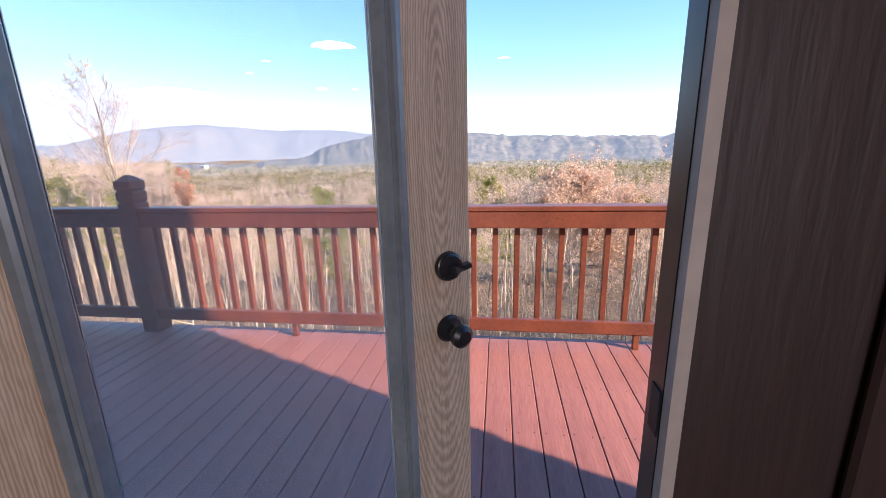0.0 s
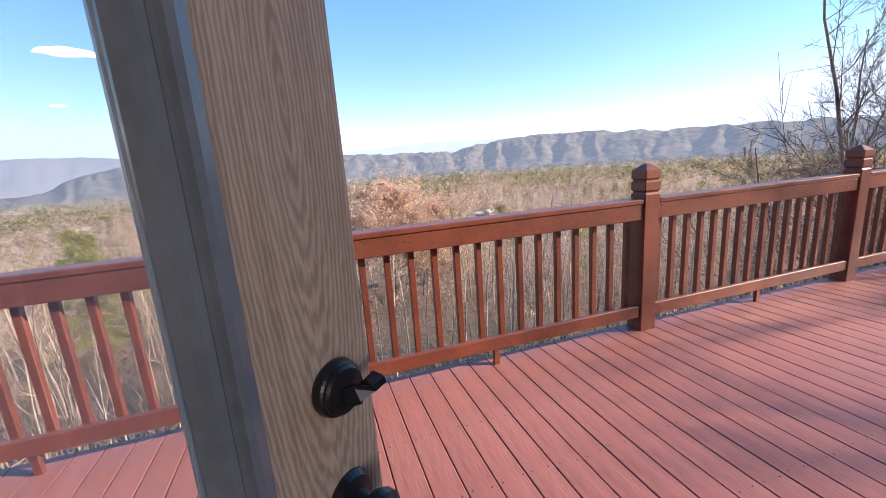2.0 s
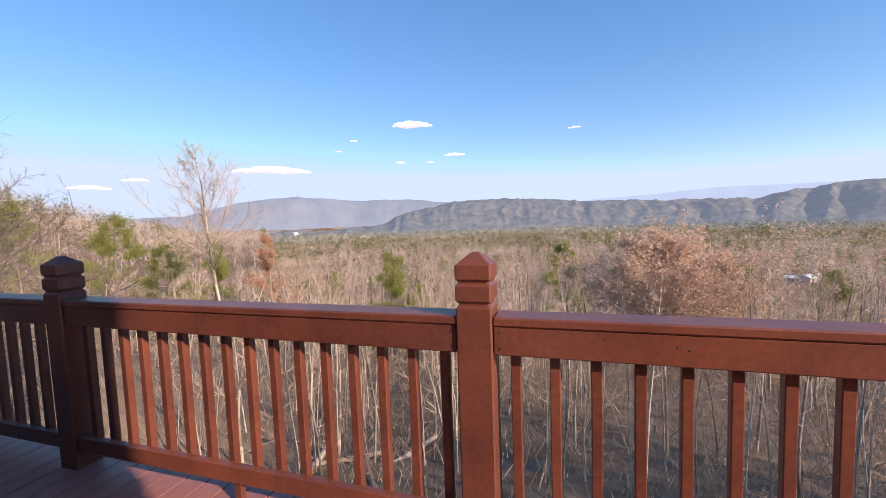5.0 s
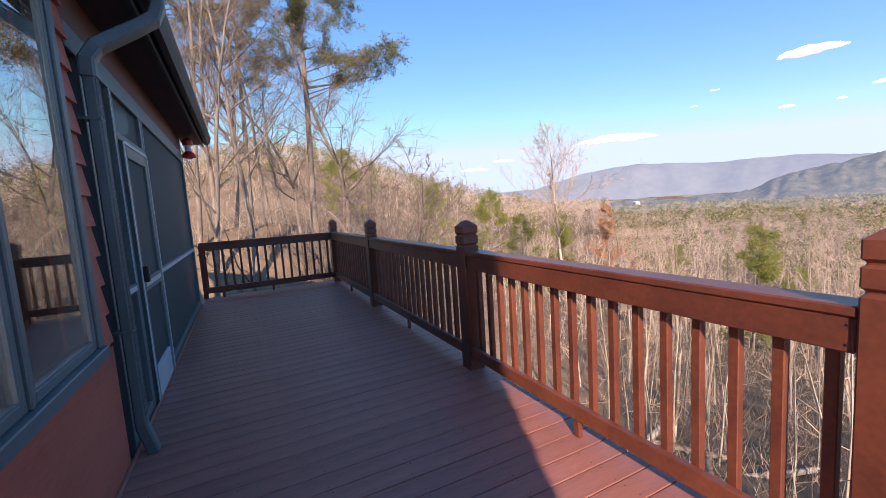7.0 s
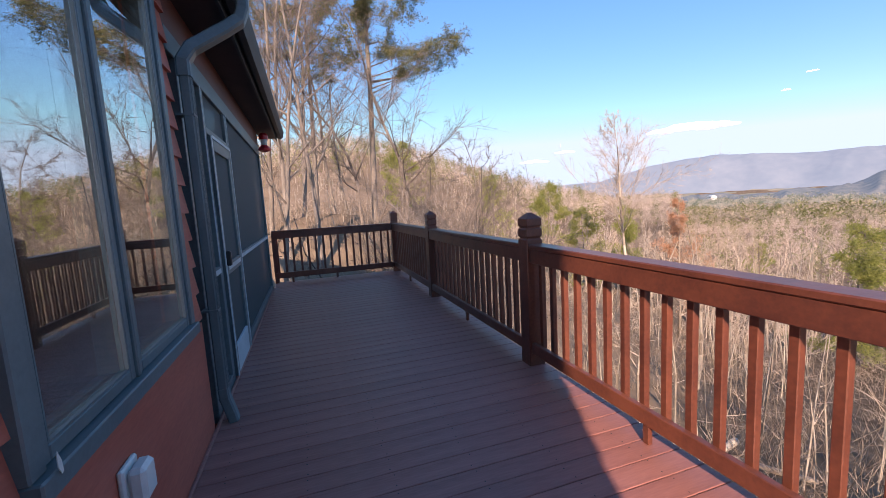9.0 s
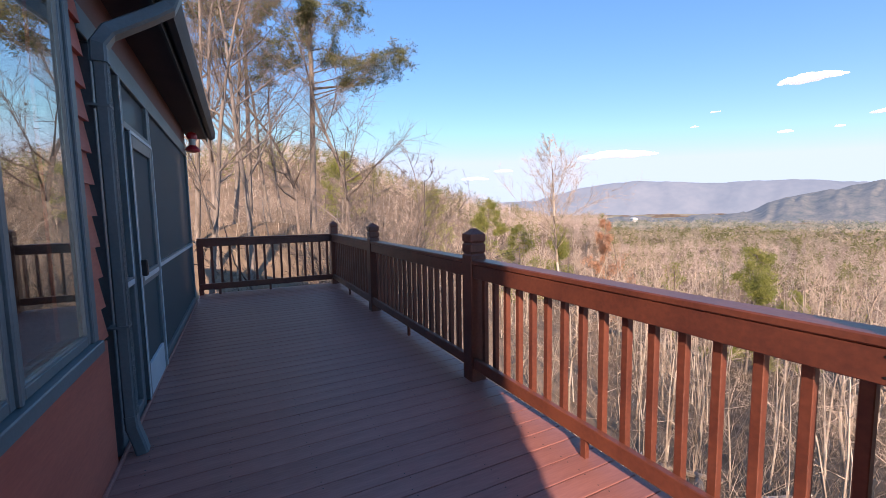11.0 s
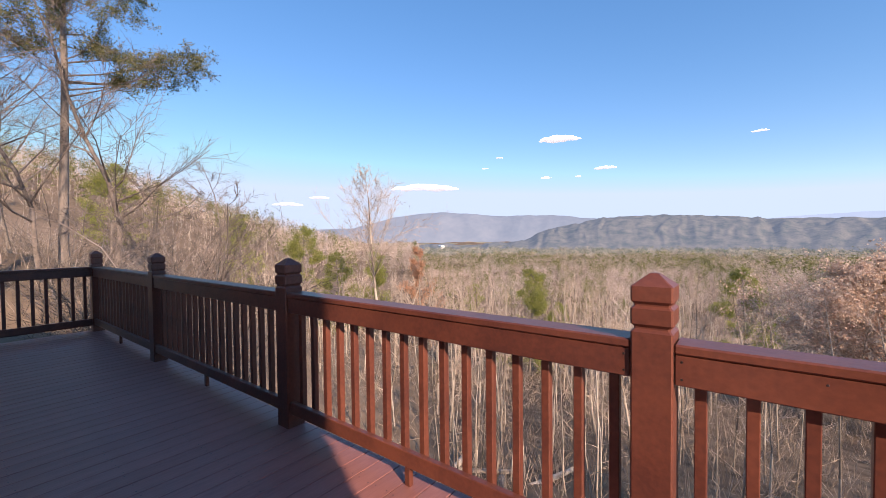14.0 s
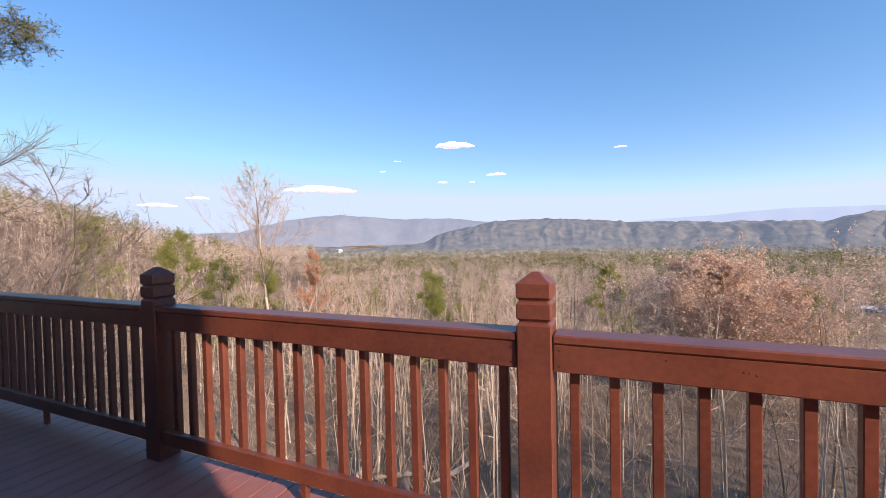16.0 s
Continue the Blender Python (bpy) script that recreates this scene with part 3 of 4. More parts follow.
for a, b, c, d in ((DX0 - 0.012, DX0 + 0.012, 0.03, DZ1), (DX1 - 0.012, DX1 + 0.012, 0.03, DZ1), (DX0 + 0.012, DX1 - 0.012, DZ1 - 0.012, DZ1 + 0.012), (DX0 + 0.09, DX1 - 0.09, 0.9, 0.935)):
    part("edge_strip", box(a, b, WALL + 0.021, WALL + 0.027, c, d), PALE, sdoor, "pale grey edge strip")
part("handle", box(DX1 - 0.07, DX1 - 0.035, WALL + 0.0205, WALL + 0.06, 0.94, 1.06, 0.008), BLACK, sdoor, "black pull handle")

# gutter and downspout
gutter = thing("gutter", "dark metal rain gutter along the eave", "gutter")
bm = bmesh.new()
prof = [(0.0, 0.0), (0.0, -0.10), (0.03, -0.125), (0.075, -0.125), (0.105, -0.06), (0.12, -0.02), (0.12, 0.0), (0.112, 0.0), (0.095, -0.055), (0.07, -0.115), (0.03, -0.115), (0.008, -0.095), (0.008, 0.0)]
ends = [[bm.verts.new((x, EAVE_Y + 0.002 + a, EAVE_Z + 0.10 + b)) for a, b in prof] for x in (PORCH_L - 0.61, HOUSE_L - 0.01)]
for i in range(len(prof)):
    j = (i + 1) % len(prof)
    bm.faces.new((ends[0][i], ends[0][j], ends[1][j], ends[1][i]))
part("trough", bm, GUTTER, gutter)
for x in (PORCH_L - 0.61, HOUSE_L - 0.016):
    part("end_cap", box(x - 0.002, x + 0.004, EAVE_Y + 0.002, EAVE_Y + 0.11, EAVE_Z, EAVE_Z + 0.09), GUTTER, gutter)
spout = thing("downspout", "blue-green ribbed metal downspout fixed to the wall", "downspout")
SX, SY = -0.02, WALL + 0.055
part("pipe", sweep([(SX, SY, 0.16), (SX, SY, 2.22)], 0.072, 0.058), TRIM, spout)
part("shoe", sweep([(SX, SY, 0.24), (SX, SY + 0.004, 0.17), (SX - 0.006, SY + 0.03, 0.06), (SX - 0.01, SY + 0.04, 0.004)], 0.077, 0.063), TRIM, spout)
part("elbow", sweep([(SX, SY, 2.18), (SX, SY, 2.27), (SX - 0.02, SY + 0.04, 2.35), (SX - 0.10, SY + 0.22, 2.50), (SX - 0.14, SY + 0.31, 2.58), (SX - 0.15, SY + 0.34, 2.66), (SX - 0.15, SY + 0.34, 2.74)], 0.09, 0.075), TRIM, spout)
for i in range(5):
    part("rib", box(SX - 0.026 + i * 0.013 - 0.0025, SX - 0.026 + i * 0.013 + 0.0025, SY + 0.029, SY + 0.032, 0.2, 2.2), TRIM, spout)
for z in (0.75, 1.95):
    part("strap", box(SX - 0.041, SX + 0.041, WALL - 0.01, SY + 0.032, z, z + 0.014), TRIM, spout)

# ---- doors ----
HINGE_X, HINGE_Y, LEAF = 2.01, -2.35, 0.86
DOOR_ANGLE = 39.5


def door_wood(bm, name, parent, label=""):
    return part(name, bm, OAKGRAIN, parent, label)


leaf = thing("door_1", "open oak-grained glazed door with black deadbolt and knob", "door", kind="structure", at=pose(HINGE_X, HINGE_Y, 0, 0, 0, DOOR_ANGLE))
T = 0.0225
door_wood(box(LEAF - 0.16, LEAF, -T, T, 0.02, 2.06, 0.004), "lock_stile", leaf, "oak-grained lock stile")
door_wood(box(0.0, 0.12, -T, T, 0.02, 2.06, 0.004), "hinge_stile", leaf)
door_wood(box(0.121, LEAF - 0.161, -T, T, 1.92, 2.06, 0.004), "top_rail", leaf)
door_wood(box(0.121, LEAF - 0.161, -T, T, 0.02, 0.27, 0.004), "bottom_rail", leaf)
GX0, GX1, GZ0, GZ1 = 0.12, LEAF - 0.16, 0.27, 1.92
pane = part("pane", box(GX0 + 0.03, GX1 - 0.03, -0.003, 0.003, GZ0 + 0.03, GZ1 - 0.03), DOORGLASS, leaf)
pane.visible_shadow = False


def bead(p0, p1, side, inward):
    """A moulded glazing bead with three steps, from p0 to p1."""
    p0, p1, inward = Vector(p0), Vector(p1), Vector(inward)
    bm = bmesh.new()
    prof = [(0.0, T - 0.001), (0.0, T + 0.006), (0.008, T + 0.012), (0.016, T + 0.012), (0.019, T + 0.005), (0.024, T + 0.005), (0.027, T + 0.009), (0.034, T + 0.008), (0.04, T - 0.004), (0.048, T - 0.012), (0.048, 0.005), (0.0, 0.005)]
    e = [[bm.verts.new(p + inward * (a - (0.0 if a else 0.004)) + Vector((0, side * b, 0))) for a, b in prof] for p in (p0, p1)]
    for i in range(len(prof)):
        j = (i + 1) % len(prof)
        bm.faces.new((e[0][i], e[0][j], e[1][j], e[1][i]))
    bm.faces.new(e[0])
    bm.faces.new(e[1])
    part("glazing_bead", bm, BEAD, leaf, "grey moulded glazing bead")


for s in (-1, 1):
    bead((GX1, 0, GZ0), (GX1, 0, GZ1), s, (-1, 0, 0))
    bead((GX0, 0, GZ0), (GX0, 0, GZ1), s, (1, 0, 0))
    bead((GX0 + 0.05, 0, GZ0), (GX1 - 0.05, 0, GZ0), s, (0, 0, 1))
    bead((GX0 + 0.05, 0, GZ1), (GX1 - 0.05, 0, GZ1), s, (0, 0, -1))


def put(ob, x, y, z):
    ob.location = (x, y, z)
    return ob


LX = LEAF - 0.062
bolt = put(part("deadbolt", lathe([(0.033, 0.0), (0.034, 0.004), (0.032, 0.012), (0.029, 0.014), (0.029, 0.018), (0.026, 0.021), (0.012, 0.022)], 32, "y"), BLACK, leaf, "black round deadbolt plate"), LX, -T, 1.105)
turn = part("thumb_turn", sweep([(-0.004, -0.022, -0.006), (0.004, -0.034, -0.003), (0.016, -0.042, 0.004), (0.030, -0.044, 0.008)], 0.012, 0.022), BLACK, bolt, "black thumb turn")
put(part("knob", lathe([(0.032, 0.0), (0.033, 0.004), (0.028, 0.012), (0.014, 0.016), (0.012, 0.034), (0.022, 0.040), (0.027, 0.050), (0.026, 0.060), (0.016, 0.068)], 28, "y"), BLACK, leaf, "black round door knob"), LX, -T, 0.955)
outer = put(part("knob", lathe([(0.032, 0.0), (0.028, 0.012), (0.013, 0.016), (0.012, 0.034), (0.025, 0.044), (0.026, 0.058), (0.016, 0.066)], 24, "y"), BLACK, leaf, "black round door knob"), LX, T, 0.955)
outer.rotation_euler = (0, 0, math.pi)
part("latch_plate", box(LEAF, LEAF + 0.0015, -0.012, 0.012, 0.93, 0.985), STEEL, leaf, "steel latch plate")

fixed = thing("door_2", "wooden fixed door leaf, backlit shade painted in, with black edge and strike plate", "door", kind="structure")
FX = 2.905
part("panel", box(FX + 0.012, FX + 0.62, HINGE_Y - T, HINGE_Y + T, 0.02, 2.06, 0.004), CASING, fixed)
part("edge", box(FX, FX + 0.0115, HINGE_Y - T + 0.01, HINGE_Y + T, 0.02, 2.06), BLACK, fixed, "black door edge")
part("weather_strip", box(FX + 0.001, FX + 0.013, HINGE_Y - T - 0.006, HINGE_Y - T + 0.0095, 0.02, 2.06), STRIP, fixed, "pale weather strip")
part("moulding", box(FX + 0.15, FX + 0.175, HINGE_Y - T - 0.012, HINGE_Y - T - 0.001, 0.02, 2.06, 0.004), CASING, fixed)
for z in (1.105, 0.955):
    part("strike_plate", box(FX - 0.0015, FX, HINGE_Y - 0.010, HINGE_Y + 0.010, z - 0.024, z + 0.024), GUTTER, fixed, "dark metal strike plate")
frame_1 = thing("door_frame", "dark door frame and sill set in the wall", "door frame", kind="structure")
for name, b in (("jamb", (DOOR[0] - 0.08, DOOR[0] + 0.012, -0.02, DOOR[3])), ("head", (DOOR[0] - 0.08, FX + 0.66, 2.075, 2.16)), ("jamb", (FX + 0.622, FX + 0.66, -0.02, 2.075))):
    part(name, box(b[0], b[1], WALL - 0.14, WALL + 0.02, b[2], b[3], 0.004), TRIM, frame_1)
part("door_sill", box(DOOR[0] + 0.012, FX + 0.622, WALL - 0.16, WALL + 0.03, -0.02, 0.014, 0.004), GUTTER, frame_1, "dark metal door sill")

# ---- deck ----
DECK_L, DECK_R, DECK_OUT = -5.42, 12.3, 0.085
deck = thing("deck", "redwood-stained timber deck of long parallel boards", "deck", kind="structure")
part("frame", box(DECK_L, DECK_R, WALL - 0.01, DECK_OUT - 0.04, -0.30, -0.04), DECK, deck)

# ---- railing ----
POSTS = [-5.33, -2.72, 0.0, 2.44, 4.94, 7.33, 9.80, 12.2]


def post_profile():
    """A square post, 0.14 m wide, with two notches and a low pointed cap."""
    bm = bmesh.new()
    rings = []
    for h, z in ((0.07, -0.04), (0.07, 1.022), (0.060, 1.034), (0.060, 1.040), (0.07, 1.052), (0.07, 1.108), (0.060, 1.118), (0.060, 1.124), (0.07, 1.136), (0.07, 1.190), (0.014, 1.236)):
        c = min(0.006, h * 0.1)
        rings.append([bm.verts.new((x, y, z)) for x, y in ((-h + c, -h), (h - c, -h), (h, -h + c), (h, h - c), (h - c, h), (-h + c, h), (-h, h - c), (-h, -h + c))])
    for a, b in zip(rings, rings[1:]):
        for i in range(8):
            bm.faces.new((a[i], a[(i + 1) % 8], b[(i + 1) % 8], b[i]))
    bm.faces.new(rings[0])
    bm.faces.new(rings[-1])
    return bm


post = part("railing_post", post_profile(), STAIN)
tagged(post, "redwood-stained square railing post with notched cap", "railing post", "deck railing posts")
post.location = (POSTS[0], 0, 0)
for x in POSTS[1:]:
    copy_thing(post, pose(x, 0, 0))

BAL = None


def railing(x, y, length, turn, count):
    global BAL
    r = thing("deck_railing", "redwood-stained wooden deck railing with square balusters", "railing", "deck railing bays", at=pose(x, y, 0, 0, 0, turn))
    L = length - 0.14
    part("cap_rail", box(0.072, 0.068 + L, -0.065, 0.07, 0.957, 0.992, 0.006), STAIN, r)
    part("top_rail", box(0.073, 0.067 + L, -0.058, -0.02, 0.846, 0.956, 0.004), STAIN, r)
    part("bottom_rail", box(0.073, 0.067 + L, -0.058, -0.02, 0.108, 0.198, 0.004), STAIN, r)
    part("nailer", box(0.073, 0.067 + L, -0.0195, 0.04, 0.088, 0.122, 0.003), STAIN, r)
    part("support_block", box(length / 2 - 0.02, length / 2 + 0.02, -0.052, -0.022, 0.0, 0.107, 0.003), STAIN, r)
    for x in (0.095, 0.045 + L):
        for z in (0.87, 0.932):
            n1 = part("nail_head", lathe([(0.0045, 0.0), (0.0045, 0.0012), (0.003, 0.0018)], 8, "y"), BLACK, r, "dark nail head")
            n1.location = (x, -0.058, z)
    for i in range(1, count + 1):
        if BAL is None:
            b = part("baluster", box(-0.019, 0.019, -0.006, 0.032, 0.1225, 0.955, 0.003), STAIN, r)
            BAL = b.data
        else:
            b = new("baluster", BAL)
            b.parent = r
        b.location = (length * i / (count + 1), 0, 0)
    return r


for a, b in zip(POSTS, POSTS[1:]):
    bay = railing(a, 0, b - a, 0, round((b - a) / 0.1435) - 1)
    if a == 2.44:
        for dx, z, wide in ((0.465, 0.930, 0.004), (0.69, 0.912, 0.0045), (0.705, 0.910, 0.003), (0.725, 0.905, 0.0045), (1.39, 0.872, 0.004)):
            hole = part("knot_hole", lathe([(wide, 0.0), (wide * 0.8, 0.0008), (wide * 0.3, 0.001)], 10, "y"), SOFFIT, bay, "dark knot hole")
            hole.location = (dx, -0.058, z)
end_bay = railing(DECK_L + 0.09, WALL - 0.06, -WALL + 0.06, 90, 16)
part("end_post", box(0.06, 0.13, -0.018, 0.06, -0.02, 0.955, 0.005), STAIN, end_bay, "short square post against the porch corner")
part("support_block", box(0.36, 0.40, -0.052, -0.022, 0.0, 0.107, 0.003), STAIN, end_bay)

# ---- small things on the house ----
feeder = thing("bird_feeder", "red hummingbird feeder hanging under the eave", "bird feeder", at=pose(-4.55, -2.235, 0))
part("hanger_wire", box(-0.003, 0.003, -0.003, 0.003, 2.62, EAVE_Z - 0.02), BLACK, feeder)
part("reservoir", lathe([(0.012, 2.63), (0.05, 2.615), (0.055, 2.60), (0.045, 2.47), (0.04, 2.43)], 14), WHITEPLASTIC, feeder, "clear pale reservoir")
part("cap", lathe([(0.07, 2.54), (0.072, 2.60), (0.055, 2.635), (0.015, 2.655)], 14), RED, feeder, "red cap")
part("base", lathe([(0.03, 2.34), (0.095, 2.36), (0.10, 2.39), (0.07, 2.43), (0.045, 2.45)], 14), RED, feeder, "red feeding base")
box_1 = thing("outdoor_outlet", "white plastic outdoor outlet cover on the wall", "outlet", at=pose(1.27, WALL + 0.0065, 0.47))
part("back_plate", box(-0.06, 0.06, 0, 0.02, -0.075, 0.075, 0.006), WHITEPLASTIC, box_1)
part("cover", box(-0.05, 0.05, 0.0205, 0.075, -0.06, 0.065, 0.014), WHITEPLASTIC, box_1)
part("conduit_hub", lathe([(0.018, -0.11), (0.018, -0.0752)], 12), WHITEPLASTIC, box_1)
chip = thing("peeling_tape", "short curl of white tape on the window sill", "tape", at=pose(1.675, WALL + 0.052, 0.79, 0, 25, 0))
bm = bmesh.new()
ring = [(-0.004, 0.0, -0.035), (0.004, 0.0, -0.035), (0.012, 0.006, 0.0), (0.004, 0.012, 0.04), (-0.002, 0.011, 0.04), (-0.006, 0.006, 0.0)]
fr = [bm.verts.new(p) for p in ring]
bk = [bm.verts.new((p[0], p[1] - 0.002, p[2])) for p in ring]
bm.faces.new(fr)
bm.faces.new(bk)
for i in range(6):
    bm.faces.new((fr[i], fr[(i + 1) % 6], bk[(i + 1) % 6], bk[i]))
part("strip", bm, WHITEPLASTIC, chip)


# ---- woods ----
rng = np.random.default_rng(7)


def mesh_np(name, verts, tris, materials, index=None):
    me = bpy.data.meshes.new(name)
    me.vertices.add(len(verts))
    me.vertices.foreach_set("co", np.asarray(verts, np.float32).ravel())
    me.loops.add(len(tris) * 3)
    me.loops.foreach_set("vertex_index", np.asarray(tris, np.int32).ravel())
    me.polygons.add(len(tris))
    me.polygons.foreach_set("loop_start", np.arange(0, len(tris) * 3, 3, dtype=np.int32))
    me.polygons.foreach_set("loop_total", np.full(len(tris), 3, np.int32))
    for m in materials:
        me.materials.append(m)
    if index is not None:
        me.polygons.foreach_set("material_index", np.asarray(index, np.int32))
    me.update(calc_edges=True)
    me.validate()
    return me


def tubes(segs, sides):
    """Tapered tubes from rows of p0, p1, r0, r1: points and triangles."""
    s = np.asarray(segs, float)
    p0, p1, r0, r1 = s[:, 0:3], s[:, 3:6], s[:, 6], s[:, 7]
    d = p1 - p0
    d /= np.linalg.norm(d, axis=1, keepdims=True) + 1e-9
    ref = np.where(np.abs(d[:, 2:3]) > 0.9, [[1.0, 0, 0]], [[0, 0, 1.0]])
    u = np.cross(d, ref)
    u /= np.linalg.norm(u, axis=1, keepdims=True)
    v = np.cross(d, u)
    out, tri = [], []
    n = len(s)
    for k in range(sides):
        a = 2 * math.pi * k / sides
        w = u * math.cos(a) + v * math.sin(a)
        out += [p0 + w * r0[:, None], p1 + w * r1[:, None]]
    pts = np.stack(out, 1).reshape(-1, 3)
    base = np.arange(n) * sides * 2
    for k in range(sides):
        a, b = 2 * k, 2 * ((k + 1) % sides)
        tri += [np.stack([base + a, base + b, base + a + 1], 1), np.stack([base + b, base + b + 1, base + a + 1], 1)]
    return pts, np.concatenate(tri)


def slivers(segs, fat=1.0):
    """The thinnest twigs: one narrow triangle each, from rows of p0, p1, r0, r1."""
    s = np.asarray(segs, float)
    d = s[:, 3:6] - s[:, 0:3]
    u = np.cross(d, rng.normal(0, 1, d.shape))
    u /= np.linalg.norm(u, axis=1, keepdims=True) + 1e-9
    w = u * (s[:, 6:7] * fat)
    return np.stack([s[:, 0:3] - w, s[:, 0:3] + w, s[:, 3:6]], 1).reshape(-1, 3), np.arange(len(s) * 3).reshape(-1, 3)


def ribbons(segs, fat=1.0):
    """Thin limbs: one tapered strip each, from rows of p0, p1, r0, r1."""
    s = np.asarray(segs, float)
    d = s[:, 3:6] - s[:, 0:3]
    u = np.cross(d, rng.normal(0, 1, d.shape))
    u /= np.linalg.norm(u, axis=1, keepdims=True) + 1e-9
    a, b = u * (s[:, 6:7] * fat), u * (s[:, 7:8] * fat)
    pts = np.stack([s[:, 0:3] - a, s[:, 0:3] + a, s[:, 3:6] + b, s[:, 3:6] - b], 1).reshape(-1, 3)
    i = np.arange(len(s))[:, None] * 4
    return pts, np.concatenate([i + [[0, 1, 2]], i + [[0, 2, 3]]])


def unit(v):
    return v / (np.linalg.norm(v) + 1e-9)


def grow(height, girth, first=0.35, limbs=11, twigs=(5, 5), spread=0.55, rise=0.6, wander=0.05, stems=1, lean=(0, 0), fine=1.0):
    """Trunk rows and limb rows of a bare tree; z starts at 0."""
    trunk, limb, ends = [], [], []
    for st in range(stems):
        p = np.array([rng.normal(0, 0.12 * (stems > 1)), rng.normal(0, 0.12 * (stems > 1)), -0.25])
        d = unit(np.array([lean[0] + rng.normal(0, 0.04 + 0.22 * (stems > 1)), lean[1] + rng.normal(0, 0.04 + 0.22 * (stems > 1)), 1.0]))
        nseg, pts, rad = 8, [p], [girth]
        for i in range(nseg):
            d = unit(d + rng.normal(0, wander, 3) + np.array([0, 0, 0.04]))
            p = p + d * height / nseg
            pts.append(p)
            rad.append(girth * (1 - 0.93 * (i + 1) / nseg) + 0.006)
        for i in range(nseg):
            trunk.append([*pts[i], *pts[i + 1], rad[i], rad[i + 1]])
        for j in range(limbs):
            f = first + (1 - first) * (j + rng.random()) / limbs
            i = min(int(f * nseg), nseg - 1)
            g = f * nseg - i
            q = pts[i] * (1 - g) + pts[i + 1] * g
            r = (rad[i] * (1 - g) + rad[i + 1] * g) * 0.55
            a = rng.random() * 2 * math.pi
            e = unit(np.array([math.cos(a), math.sin(a), rise + rng.normal(0, 0.2)]))
            length = height * spread * (1.08 - f) * (0.6 + 0.6 * rng.random()) + 0.35
            for k in range(4):
                e = unit(e + rng.normal(0, 0.13, 3) + np.array([0, 0, 0.10]))
                q2 = q + e * length / 4
                r2 = max(r * 0.68, 0.006 * fine)
                (trunk if r > 0.035 and k < 2 else limb).append([*q, *q2, r, r2])
                for m in range(twigs[0] if k else 1):
                    t = unit(e + rng.normal(0, 0.6, 3))
                    w0 = q + (q2 - q) * rng.random()
                    l2 = length * (0.16 + 0.22 * rng.random())
                    w1 = w0 + t * l2 * 0.5
                    w2 = w1 + unit(t + rng.normal(0, 0.25, 3) + np.array([0, 0, 0.15])) * l2 * 0.5
                    rr = max(r2 * 0.45, 0.006 * fine)
                    limb.append([*w0, *w1, rr, rr * 0.8])
                    limb.append([*w1, *w2, rr * 0.8, 0.003])
                    ends.append(w2)
                    for o in range(twigs[1]):
                        s0 = w0 + (w2 - w0) * (0.25 + 0.75 * rng.random())
                        s1 = s0 + unit(t + rng.normal(0, 0.65, 3) + np.array([0, 0, 0.1])) * l2 * (0.25 + 0.35 * rng.random())
                        limb.append([*s0, *s1, 0.0055 * fine, -1.0])
                        ends.append(s1)
                q, r = q2, r2
    return trunk, limb, np.array(ends)


def blades(points, size, per=1, flat=0.0, aspect=0.6):
    """Small leaf triangles, turned at random, at points."""
    p = np.repeat(points, per, 0)
    n = len(p)
    a = rng.normal(0, 1, (n, 3))
    a[:, 2] *= 1 - flat
    a /= np.linalg.norm(a, axis=1, keepdims=True)
    b = np.cross(a, rng.normal(0, 1, (n, 3)))
    b /= np.linalg.norm(b, axis=1, keepdims=True)
    s = size * (0.6 + 0.8 * rng.random((n, 1)))
    c = p + rng.normal(0, size * 0.7, (n, 3)) * (per > 1)
    pts = np.stack([c, c + a * s + b * s * aspect * 0.5, c + a * s - b * s * aspect * 0.5], 1).reshape(-1, 3)
    return pts, np.arange(n * 3).reshape(-1, 3)


def at_angle(azim, r):
    a = radians(azim)
    x, y = EYE_X + r * math.sin(a), EYE_Y + r * math.cos(a)
    return x, y, float(land(np.array([x]), np.array([y]))[0])


# lines of sight to the trees that stand out: azimuth, half width, distance
SIGHTS = ((-25.6, 2.6, 44), (-0.5, 2.6, 60), (10.8, 8.5, 44), (-40.8, 1.9, 40), (-46.4, 1.3, 37), (24.2, 1.4, 226))


def in_front(azim, r):
    hit = np.zeros(np.shape(azim), bool)
    for a, half, far in SIGHTS:
        hit |= (np.abs(np.asarray(azim) - a) < half) & (np.asarray(r) < far + 1.5) & (np.asarray(r) > far * 0.35)
    return hit


def bare_tree(name, label, group, trunk, limb, leaves=None, bark=None, twig=None):
    t = thing(name, label, "tree", group)
    for nm, rows, sides, m in (("trunk", trunk, 6, bark or BARK), ("crown", limb, 3, twig or TWIG)):
        rows = np.asarray(rows, float)
        thin = rows[:, 7] < 0
        pts, tri = tubes(rows[~thin], sides)
        if thin.any():
            p2, t2 = slivers(rows[thin], 0.9)
            pts, tri = np.concatenate([pts, p2]), np.concatenate([tri, t2 + len(pts)])
        ob = new(nm, mesh_np(nm, pts, tri, [m]))
        ob.parent = t
    if leaves is not None:
        pts, tri, m = leaves
        ob = new("foliage", mesh_np("foliage", pts, tri, [m]))
        ob.parent = t
    return t


def plant(t, azim, r, turn=0.0, size=1.0, first=False):
    x, y, z = at_angle(azim, r)
    m = pose(x, y, z - 0.1, 0, 0, turn) @ Matrix.Diagonal((size, size, size, 1))
    if first:
        t.matrix_basis = m
        return t
    c = copy_thing(t, pose(0, 0, 0))
    c.matrix_basis = m
    return c


# slender bare trees, each kind built once
KINDS = []
